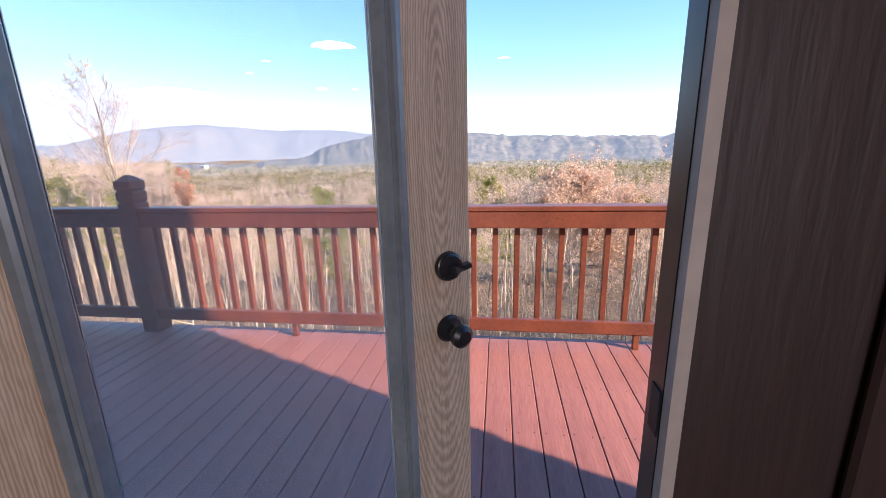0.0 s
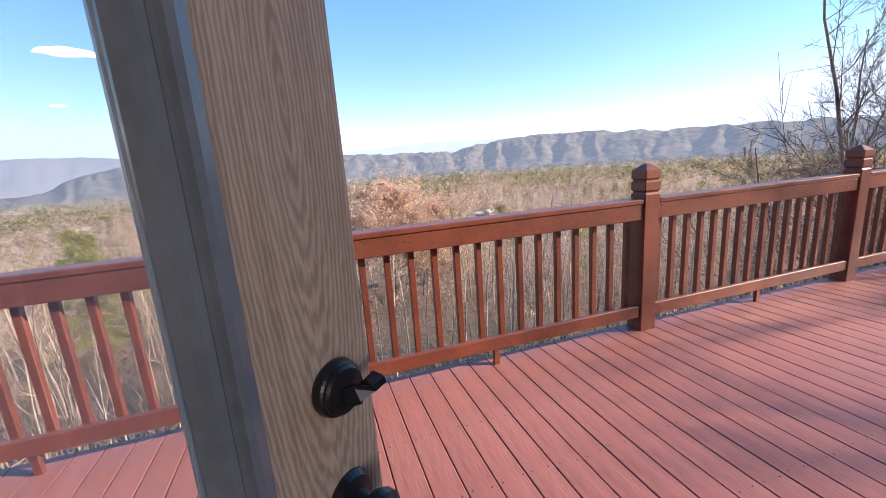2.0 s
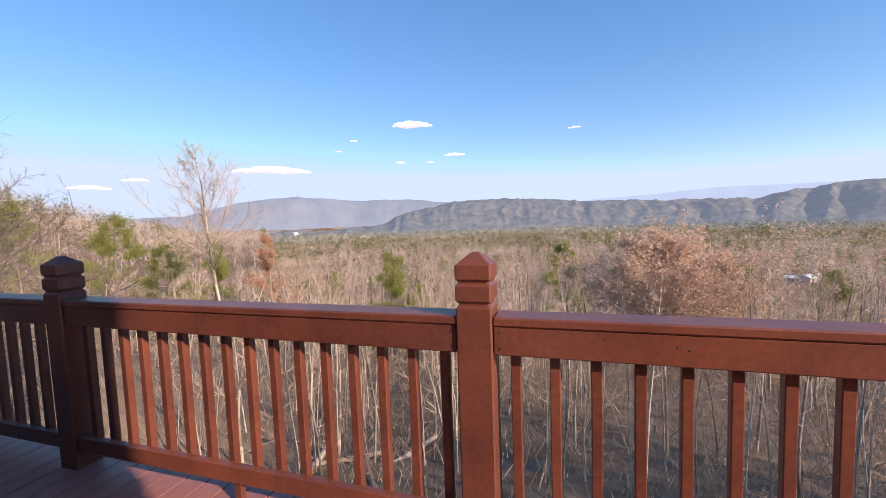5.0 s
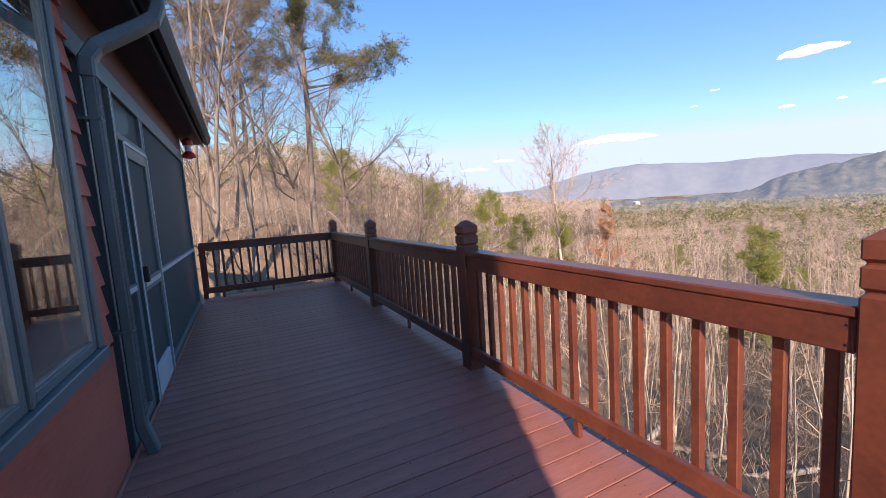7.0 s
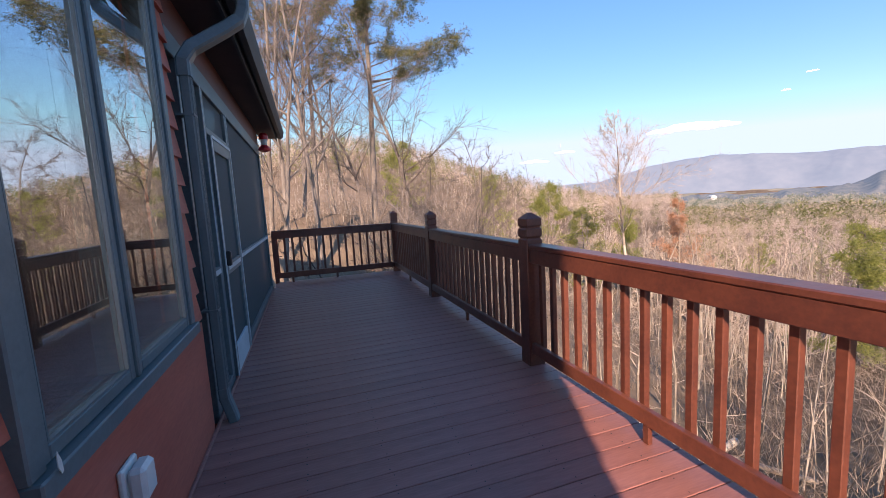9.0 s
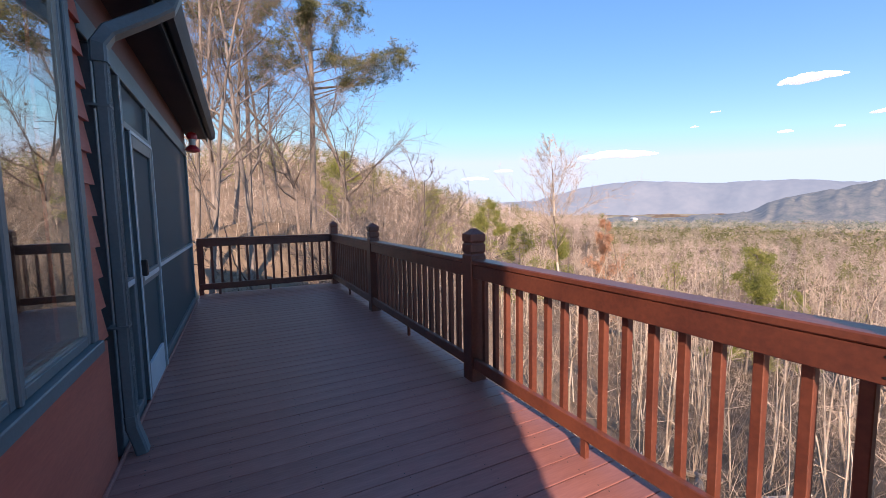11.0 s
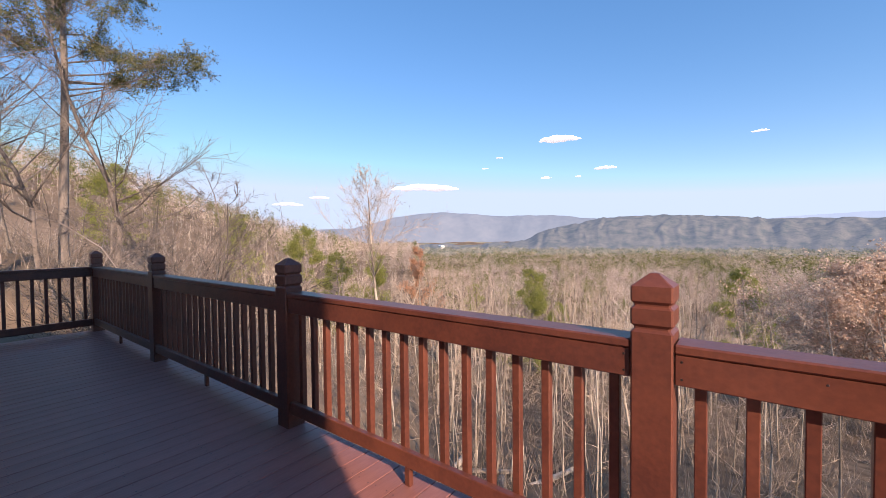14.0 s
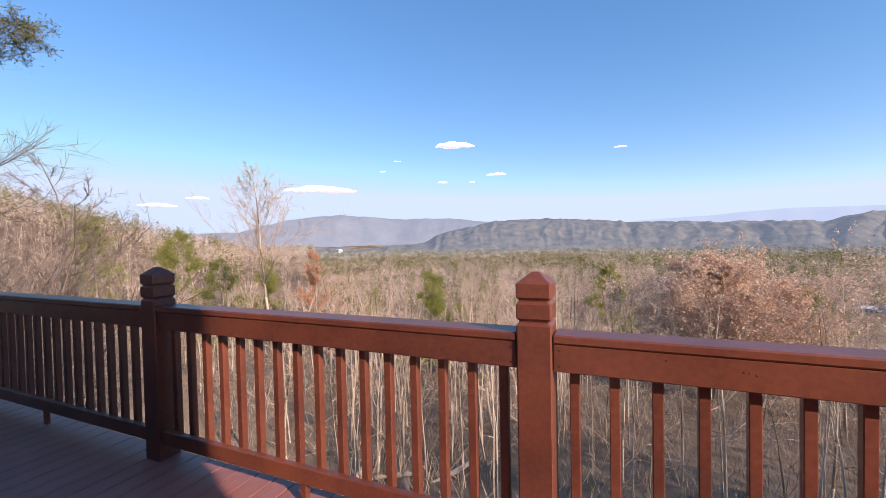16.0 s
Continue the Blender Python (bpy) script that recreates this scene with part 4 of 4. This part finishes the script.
for i in range(8):
    tr, li, en = grow(10.0, 0.06 + 0.03 * rng.random(), 0.25 + 0.15 * rng.random(), 12, (4, 6), 0.30 + 0.12 * rng.random(), 0.9, 0.06, fine=1.3)
    KINDS.append([bare_tree("bare_tree", "slender leafless grey-tan tree on the wooded slope", "bare trees on the slope", tr, li), False])
TALL = []
for i in range(3):
    tr, li, en = grow(17.0, 0.125, 0.26, 20, (6, 8), 0.40, 0.75, 0.07, fine=1.0)
    TALL.append([bare_tree("tall_bare_tree", "tall leafless pale-barked tree beside the house", "tall bare trees", tr, li, None, PINEBARK, THICKET), False])
BUSH = []
for i in range(3):
    tr, li, en = grow(8.6, 0.055, 0.18, 12, (5, 6), 0.62, 0.6, 0.15, 3, fine=1.1)
    BUSH.append([bare_tree("bare_thicket_tree", "tangled many-stemmed leafless small tree", "bare thicket trees", tr, li, None, THICKET, THICKET), False])


def place(pool, i, azim, r, size):
    t = pool[i % len(pool)]
    plant(t[0], azim, r, rng.random() * 360, size, not t[1])
    t[1] = True


for i, (azim, r, size) in enumerate(((-88.6, 17.5, 0.95), (-92.3, 19, 1.0), (-90.3, 25, 1.05), (-86.2, 27, 0.9), (-94.5, 22, 1.0), (-84.0, 33, 0.85), (-93.4, 15.5, 0.8))):
    place(TALL, i, azim, r, size)
# the four from 97 to 103.5 degrees are unseen, added to dim the deck
for i, (azim, r, size) in enumerate(((-69.5, 12.5, 0.72), (-72.5, 14, 0.8), (-65, 16, 0.72), (-80, 17, 0.65), (-70.5, 11.2, 0.9), (-76, 13.5, 0.6), (97, 16, 1.5), (99.5, 18, 1.6), (102, 16, 1.5), (103.5, 20, 1.7), (60.5, 17, 1.0), (65.5, 15, 1.05), (72.5, 13.5, 1.15), (76, 15, 1.15), (69, 19, 1.2))):
    place(BUSH, i, azim, r, size)

for azim, r, turn_by, size in ((-77.0, 20, 0, 1.0), (-71.0, 15.5, 90, 0.6), (-82.5, 21, 200, 0.85), (-67.5, 19, 300, 0.55)):
    tr, li, en = grow(13.5, 0.11, 0.20, 24, (6, 7), 0.50, 0.5, 0.12, lean=(0.06, 0.02), fine=1.3)
    plant(bare_tree("spreading_bare_tree", "dark leafless tree with arching limbs near the pine", "arching bare trees", tr, li, None, THICKET, THICKET), azim, r, turn_by, size, True)

# the tree past the end of the deck
tr, li, en = grow(13.5, 0.11, 0.40, 16, (6, 7), 0.40, 0.95, 0.09, 3, fine=0.9)
plant(bare_tree("bare_tree_by_deck", "dark leafless branching tree beyond the deck railing", "", tr, li, None, THICKET, THICKET), 69.0, 16.0, 20, 1.0, True)
for i, (azim, r, size) in enumerate(((58, 19, 0.95), (61.5, 22, 1.0), (64, 24, 1.0), (70.5, 20, 1.1), (73, 17, 1.15), (76, 22, 1.2), (79, 18, 1.1), (66, 28, 1.1))):
    place(KINDS, i, azim, r, size)

tr, li, en = grow(16.0, 0.16, 0.42, 36, (6, 8), 0.60, 0.85, 0.05, fine=1.5)
plant(bare_tree("lone_bare_tree", "pale leafless tree standing above the woods", "", tr, li), -46.4, 38, 0, 1.02, True)

# unseen trees added towards the sun, to throw dapples on the deck
for i, (azim, r, size) in enumerate(((109, 16, 0.8), (104, 21, 0.9), (113, 20, 0.85), (101.5, 23, 0.9), (106, 18, 0.75), (98.5, 26, 0.95), (103, 17, 0.7), (108, 24, 0.9), (111, 14, 0.7), (100, 30, 1.0), (106, 29, 1.0))):
    place(TALL, i, azim, r, size)

# nearest woods
spots = []
tries = 0
while len(spots) < 185 and tries < 20000:
    tries += 1
    azim = -100 + 175 * rng.random()
    r = 8.5 + 42 * rng.random() ** 0.75
    x, y, z = at_angle(azim, r)
    if y < 2.5 and x > -8.5:
        continue
    if r < 11.5 and rng.random() < 0.6:
        continue
    if in_front(azim, r) or (azim < -57 and (r < 17 or rng.random() < 0.6)):
        continue
    if any((x - a) ** 2 + (y - b) ** 2 < 2.6 for a, b in spots):
        continue
    spots.append((x, y))
    if azim < -58:
        h = min(max(1.37 + r * math.tan(radians(-6 + 6 * rng.random())) - z, 3.5), 10)
    else:
        h = min(max(1.37 - r * math.tan(radians(2.2 + 6.5 * rng.random())) - z, 4.0), 14)
    place(KINDS, len(spots), azim, r, h / 10.4)

# pines with long bare trunks
def pine(height, girth, start, reach, tufts, needle, mat_n, side=None, label="", name="pine_tree", per=28):
    trunk, limb, tips = [], [], []
    p, d = np.array([0, 0, -0.2]), np.array([0.0, 0, 1])
    pts = [p]
    for i in range(10):
        d = unit(d + rng.normal(0, 0.012, 3) + np.array([0, 0, 0.08]))
        pts.append(pts[-1] + d * height / 10)
    rad = [girth * (1 - 0.9 * i / 10) for i in range(11)]
    for i in range(10):
        trunk.append([*pts[i], *pts[i + 1], rad[i], rad[i + 1]])
    count = int(height * (1 - start) * 4.4)
    for j in range(count):
        f = start + (1 - start) * (j + rng.random()) / count
        i = min(int(f * 10), 9)
        q = pts[i] + (pts[i + 1] - pts[i]) * (f * 10 - i)
        a = rng.random() * 2 * math.pi
        e = unit(np.array([math.cos(a), math.sin(a), 0.12 + rng.normal(0, 0.12)]))
        length = reach * (0.45 + 0.75 * rng.random()) * min(1, 2.2 * (1.04 - f)) + 0.3
        if side is not None and j < 5:
            e, length = unit(np.array([*side, 0.05 + 0.1 * rng.random()]) + rng.normal(0, 0.18, 3)), reach * (1.0 + 0.45 * rng.random())
        r = 0.035 + 0.02 * rng.random()
        for k in range(4):
            e = unit(e + rng.normal(0, 0.14, 3) + np.array([0, 0, 0.02]))
            q2 = q + e * length / 4
            limb.append([*q, *q2, r, r * 0.65])
            if k:
                for m in range(tufts):
                    w = q + (q2 - q) * rng.random()
                    t = unit(e + rng.normal(0, 0.55, 3) + np.array([0, 0, 0.15]))
                    w2 = w + t * (0.3 + 0.5 * rng.random()) * min(1.0, reach / 3)
                    limb.append([*w, *w2, 0.012, 0.005])
                    tips += [w2, w + (w2 - w) * 0.7]
            q, r = q2, r * 0.65
    bl = blades(np.array(tips), needle * 0.6, per, 0.1, 0.22)
    return bare_tree(name, label, "", trunk, limb, (bl[0], bl[1], mat_n), PINEBARK, PINEBARK)


plant(pine(20, 0.19, 0.36, 4.2, 8, 0.24, NEEDLE, (0.75, 0.9), "tall pine with high bare trunk and green needle tufts"), -80.8, 23.5, 0, 1, True)
plant(pine(21, 0.18, 0.46, 2.8, 4, 0.24, NEEDLE, None, "tall pine with high bare trunk and green needle tufts"), -88.5, 29, 0, 1, True)
plant(pine(19, 0.16, 0.5, 2.6, 4, 0.24, NEEDLE, None, "tall pine with high bare trunk and green needle tufts"), -95.5, 26, 0, 1, True)
young = pine(9, 0.12, 0.12, 2.3, 6, 0.28, CEDAR, None, "young yellow-green pine among bare trees", "young_pine", 20)
tagged(young, group="young pines on the slope")
plant(young, -25.6, 44, 0, 1.25, True)
for azim, r, size in ((-0.5, 60, 1.5), (-52, 46, 1.0), (-47.5, 52, 1.1), (19, 57, 1.3), (-57, 60, 1.3), (-22, 47, 0.9), (-64, 55, 1.2), (27, 66, 1.2), (-33, 66, 1.2), (38, 60, 1.1), (-77, 70, 1.3)):
    plant(young, azim, r, rng.random() * 360, size)

# broadleaf trees that keep their dry leaves
def leafy(name, label, height, girth, spread, mat_l, size, per, first, rise=0.75, limbs=18, twigs=(5, 6)):
    tr, li, en = grow(height, girth, first, limbs, twigs, spread, rise, 0.05, fine=2.0)
    bl = blades(en, size, per, 0, 0.8)
    return bare_tree(name, label, "", tr, li, (bl[0], bl[1], mat_l))


plant(leafy("oak_tree", "broad oak with dry tan-brown leaves", 12.4, 0.17, 0.92, OAKLEAF, 0.15, 7, 0.10, 0.55, 40, (8, 9)), 10.4, 43, 0, 1.0, True)
plant(leafy("oak_tree", "broad oak with dry tan-brown leaves", 11.5, 0.2, 0.6, OAKLEAF, 0.15, 5, 0.15, 0.5, 26, (7, 8)), 15.0, 46, 0, 1.0, True)
plant(leafy("beech_tree", "narrow young beech with orange dry leaves", 13.2, 0.13, 0.26, REDLEAF, 0.11, 5, 0.2), -40.8, 40, 0, 1.0, True)


def scatter(name, label, count, r0, r1, power, make, material, az0=-105, az1=82, keep=None):
    """One mesh of many far trees."""
    azim = az0 + (az1 - az0) * rng.random(count)
    r = r0 + (r1 - r0) * rng.random(count) ** power
    a = np.radians(azim)
    x, y = EYE_X + r * np.sin(a), EYE_Y + r * np.cos(a)
    if keep is not None:
        ok = keep(x, y, r, azim)
        x, y, r = x[ok], y[ok], r[ok]
    z = land(x, y) + np.clip(r / 120, 0, 6) * rolls(x, y, 60.0)
    pts, tri, *index = make(np.stack([x, y, z], 1), r)
    return tagged(new(name, mesh_np(name, pts, tri, [material, PALEBARK], index[0] if index else None)), label, "woods", kind="stuff")


def mid_trees(base, r, girth=0.09, fat=1.5, twigs=(2, 3), tall=10.5, dip=(2.0, 6.0)):
    """Small bare trees: templates of limbs and twigs, turned and set out, none taller than the view over the slope allows."""
    temps = []
    for i in range(10):
        tr, li, en = grow(tall, girth, 0.3, 8, twigs, 0.36 + 0.14 * rng.random(), 0.6, 0.06)
        li = np.array(li)
        thin = li[:, 7] < 0
        tr = [[*tr[k][0:3], *tr[k + 1][3:6], tr[k][6], tr[k + 1][7]] for k in (0, 2, 4, 6)]
        P, T, M, off = [], [], [], 0
        for p, t in (tubes(tr, 3), ribbons(li[~thin], fat), slivers(li[thin], fat)):
            M.append(np.full(len(t), 0 if M else 1))
            P.append(p)
            T.append(t + off)
            off += len(p)
        temps.append((np.concatenate(P), np.concatenate(T), np.concatenate(M)))
    P, T, M, off = [], [], [], 0
    for i, b in enumerate(base):
        p, t, m = temps[i % 10]
        c, s = math.cos(i * 2.4), math.sin(i * 2.4)
        azim = math.degrees(math.atan2(b[0] - EYE_X, b[1] - EYE_Y))
        lift = 1.05 * float(ridge_angle(azim)) * min(r[i] / 140, 1.0) if azim < -40 else 0.0
        top = EYE_Z - r[i] * math.tan(radians(dip[0] + (dip[1] - dip[0]) * rng.random() - lift)) - b[2]
        k = min(0.6 + 0.65 * rng.random(), max(top, 2.0) / tall)
        P.append(np.stack([p[:, 0] * c - p[:, 1] * s, p[:, 0] * s + p[:, 1] * c, p[:, 2]], 1) * k + b)
        T.append(t + off)
        M.append(m)
        off += len(p)
    return np.concatenate(P), np.concatenate(T), np.concatenate(M)


def brush(base, r):
    """Saplings and undergrowth: bundles of upright twigs."""
    n, per = len(base), 26
    c = base[:, None, :] + rng.normal(0, 0.5, (n, per, 3)) * np.array([1, 1, 0.0])
    tall = (0.5 + 1.3 * rng.random((n, 1, 1))) * (0.5 + 0.7 * rng.random((n, per, 1)))
    d = rng.normal(0, 0.35, (n, per, 3))
    d[:, :, 2] = 1
    low = c + d * tall * (0.5 * (rng.random((n, per, 1)) < 0.6))
    d2 = d + rng.normal(0, 0.35, (n, per, 3)) * (rng.random((n, per, 1)) < 0.6)
    rows = np.concatenate([low, low + d2 * tall * 0.6, np.full((n, per, 1), 0.009), np.zeros((n, per, 1))], 2).reshape(-1, 8)
    return slivers(rows)


def puffs(height, width, per, blade, aspect, up):
    def make(base, r):
        n = len(base)
        c = rng.normal(0, 1, (n, per, 3))
        c /= np.linalg.norm(c, axis=2, keepdims=True)
        c *= rng.random((n, per, 1)) ** 0.5
        k = 0.7 + 0.6 * rng.random((n, 1, 1))
        grow_r = np.clip(r / 350, 1, 3)[:, None, None]
        c = c * np.array([width, width, height * 0.42]) * k * np.sqrt(grow_r) + np.array([0, 0, height * 0.58]) * k + base[:, None, :]
        c = c.reshape(-1, 3)
        m = len(c)
        a = rng.normal(0, 1, (m, 3))
        a[:, 2] = np.abs(a[:, 2]) * up + 0.1
        a /= np.linalg.norm(a, axis=1, keepdims=True)
        b = np.cross(a, rng.normal(0, 1, (m, 3)))
        b /= np.linalg.norm(b, axis=1, keepdims=True)
        s = np.repeat(np.sqrt(np.clip(r / 350, 0.14, 3))[:, None], per, 0) * blade * (0.6 + 0.8 * rng.random((m, 1)))
        pts = np.stack([c - a * s * 0.4 + b * s * aspect * 0.5, c - a * s * 0.4 - b * s * aspect * 0.5, c + a * s], 1).reshape(-1, 3)
        return pts, np.arange(m * 3).reshape(-1, 3)
    return make


def greens(x, y, r, azim):
    band = np.clip((r - 400) / 700, 0, 1) * 0.6 + np.where((azim < -48) & (r > 120), 0.25, 0.0)
    return rolls(x, y, 45.0, 4) + 0.3 * rng.normal(0, 1, len(x)) + np.where(azim < -48, 0.2, 0.0) + band > 0.2


def off_deck(x, y, r, azim):
    return ~((y < 2.2) & (x > -8.5) & (x < 14))


scatter("undergrowth", "tangled grey-tan saplings and brush under the trees", 2200, 8, 55, 0.8, brush, BRUSH, keep=off_deck)
def thin_trees(base, r):
    return mid_trees(base, r, 0.05, 0.65, (2, 4), 7.5, (5.0, 14.0))


scatter("saplings", "dense slender leafless saplings on the slope", 620, 8.5, 44, 0.8, thin_trees, TWIG, keep=lambda x, y, r, azim: off_deck(x, y, r, azim) & ~in_front(azim, r) & ((azim > -58) | (r > 26)))
scatter("mid_woods", "leafless tan woods on the slope below", 1300, 36, 210, 0.85, mid_trees, MIDTWIG, keep=lambda x, y, r, azim: ~in_front(azim, r))
scatter("hill_woods", "leafless tan woods climbing the hillside", 520, 45, 260, 0.8, lambda base, r: mid_trees(base, r, 0.09, 1.3, (2, 3), 9.5, (0.4, 3.5)), MIDTWIG, -105, -50)
scatter("far_woods_near", "leafless tan woods filling the valley side", 7500, 150, 480, 0.85, puffs(11.0, 2.9, 54, 0.85, 0.16, 1.2), WOODS, keep=lambda x, y, r, azim: ~in_front(azim, r))
scatter("far_woods", "leafless tan woods filling the valley", 9500, 450, 1100, 0.85, puffs(11.0, 4.2, 22, 1.5, 0.4, 1.0), WOODS_MID)
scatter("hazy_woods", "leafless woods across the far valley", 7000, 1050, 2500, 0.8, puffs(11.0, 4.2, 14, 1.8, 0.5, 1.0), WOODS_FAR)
scatter("far_pines_near", "green pines scattered through the woods", 2600, 85, 480, 0.8, puffs(12.0, 1.9, 95, 0.9, 0.4, 0.6), WOODSGREEN, keep=lambda x, y, r, azim: greens(x, y, r, azim) & ~in_front(azim, r))
scatter("far_pines", "green pine patches across the valley", 8000, 450, 1100, 0.8, puffs(11.0, 4.5, 18, 1.8, 0.6, 0.5), WOODSGREEN, keep=greens)
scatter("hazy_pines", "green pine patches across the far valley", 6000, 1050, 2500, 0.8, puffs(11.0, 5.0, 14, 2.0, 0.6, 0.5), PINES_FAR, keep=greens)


# ---- houses and logs in the distance ----
def far_house(azim, r, wide, deep, tall, turn, wall_m, label, name="far_house", lift=0.0):
    x, y, z = at_angle(azim, r)
    z += float(np.clip(r / 120, 0, 6) * rolls(np.array([x]), np.array([y]), 60.0)[0]) + lift
    h = thing(name, label, "house", at=pose(x, y, z, 0, 0, turn))
    part("wall", box(-wide / 2, wide / 2, -deep / 2, deep / 2, -6, tall), wall_m, h)
    bm = bmesh.new()
    v = [bm.verts.new(p) for p in ((-wide / 2 - 0.4, -deep / 2 - 0.4, tall), (wide / 2 + 0.4, -deep / 2 - 0.4, tall), (wide / 2 + 0.4, deep / 2 + 0.4, tall), (-wide / 2 - 0.4, deep / 2 + 0.4, tall),
                                   (-wide / 2 - 0.4, 0, tall + deep * 0.25), (wide / 2 + 0.4, 0, tall + deep * 0.25))]
    for f in ((0, 1, 2, 3), (0, 4, 5, 1), (2, 5, 4, 3), (0, 3, 4), (1, 5, 2)):
        bm.faces.new([v[i] for i in f])
    part("roof", bm, WHITEPLASTIC, h, "pale metal roof")
    for i in range(3):
        part("window", box(-wide * 0.35 + i * wide * 0.3, -wide * 0.25 + i * wide * 0.3, -deep / 2 - 0.06, -deep / 2 - 0.005, tall * 0.35, tall * 0.75), GUTTER, h)


far_house(-37.8, 2250, 42, 22, 10, -30, WHITEPLASTIC, "long white building far down the valley", "far_building", 12)
far_house(24.9, 232, 7, 5, 2.2, 25, STRIP, "pale house with metal roof among the woods", lift=0.5)
far_house(23.4, 240, 5, 4, 2.0, -20, STRIP, "pale shed with metal roof among the woods", "far_shed", lift=0.5)


for i, (azim, r, length, turn) in enumerate(((-47, 11.5, 3.2, 25), (-43, 12.4, 2.4, 70), (-38, 12.0, 3.6, 10), (-33, 12.8, 2.6, 120), (-29, 11.0, 2.0, 40), (-24, 12.5, 2.8, 150))):
    x, y, z = at_angle(azim, r)
    log = part("fallen_log", lathe([(0.085, -length / 2), (0.10, -length / 2 + 0.03), (0.092, -length * 0.2), (0.082, length * 0.2), (0.066, length / 2 - 0.02), (0.05, length / 2)], 10), BARK)
    for v in log.data.vertices:
        v.co.x += 0.05 * math.sin(v.co.z * 1.9 + i)
    log.matrix_world = pose(x, y, z + 0.05, 86, 0, turn)
    tagged(log, "pale fallen log lying on leaf litter", "log", "fallen logs")


# ---- clouds ----
def cloud(azim, elev, wide, tall, dist=4700):
    """A flat-bottomed heap of overlapping puffs, facing across the valley."""
    a, e = radians(azim), radians(elev)
    bm = bmesh.new()
    n = max(5, int(wide / tall * 4))
    for i in range(n):
        u = (i + 0.5) / n * 2 - 1
        k = tall * (0.25 + 0.35 * (1 - u * u) * (0.5 + rng.random()))
        m = pose(u * wide * 0.47, rng.normal(0, tall * 0.3), k * 0.35 + tall * 0.25 * (1 - u * u) * (rng.random() - 0.3)) @ Matrix.Diagonal((k * (1.5 + rng.random()), k, k * 0.55, 1))
        bmesh.ops.create_icosphere(bm, subdivisions=2, radius=1.0, matrix=m)
    for v in bm.verts:
        v.co += noise.noise_vector(v.co * (2.5 / tall)) * tall * 0.12
    c = part("backdrop_cloud", bm, CLOUD)
    c.matrix_world = pose(dist * math.sin(a) * math.cos(e), dist * math.cos(a) * math.cos(e), dist * math.sin(e), 0, 0, -azim + 8 * rng.random())
    c.data.polygons.foreach_set("use_smooth", [True] * len(c.data.polygons))
    tagged(c, "small white fair-weather cloud in blue sky", "cloud", kind="structure")


for azim, elev, wide, tall in ((-21.4, 12.9, 400, 75), (-40.1, 6.9, 760, 85), (-23.2, 8.0, 80, 30), (-15.6, 8.9, 210, 38), (-19.0, 8.0, 50, 20), (-54.5, 5.6, 190, 34),
                               (-58.5, 4.6, 300, 40), (0.6, 11.4, 120, 22), (-29.5, 11.0, 70, 18), (-31.5, 9.6, 60, 15)):
    cloud(azim, elev, wide, tall)

# ---- deck boards ----
PITCH = 0.1375
n = int((DECK_R - DECK_L) / PITCH)
boards = []
for k in range(4):
    boards.append(box(-PITCH / 2 + 0.0024, PITCH / 2 - 0.0024, WALL + 0.004, DECK_OUT, -0.036, -0.001 * (k % 2), 0.003))
meshes = []
for bm in boards:
    me = bpy.data.meshes.new("deck_board")
    bm.to_mesh(me)
    bm.free()
    me.materials.append(DECK)
    meshes.append(me)
for i in range(n):
    b = new("deck_board", meshes[random.randrange(4)])
    b.parent = deck
    b.location = (DECK_L + PITCH * (i + 0.5), 0, 0)

# rows of dark screw heads where the boards cross the joists
P, T = [], []
for i in range(n):
    for y in (-2.2, -1.79, -1.38, -0.97, -0.56, -0.15):
        for side in (-0.042, 0.042):
            cx, cy = DECK_L + PITCH * (i + 0.5) + side + rng.normal(0, 0.004), y + rng.normal(0, 0.006)
            base = len(P)
            for k in range(6):
                P.append((cx + 0.0042 * math.cos(k * math.pi / 3), cy + 0.0042 * math.sin(k * math.pi / 3), 0.0008))
            T += [(base, base + k, base + k + 1) for k in range(1, 5)]
screws = new("screw_heads", mesh_np("screw_heads", np.array(P), np.array(T), [BLACK]))
screws.parent = deck
tagged(screws, "dark screw heads in rows", kind="stuff")
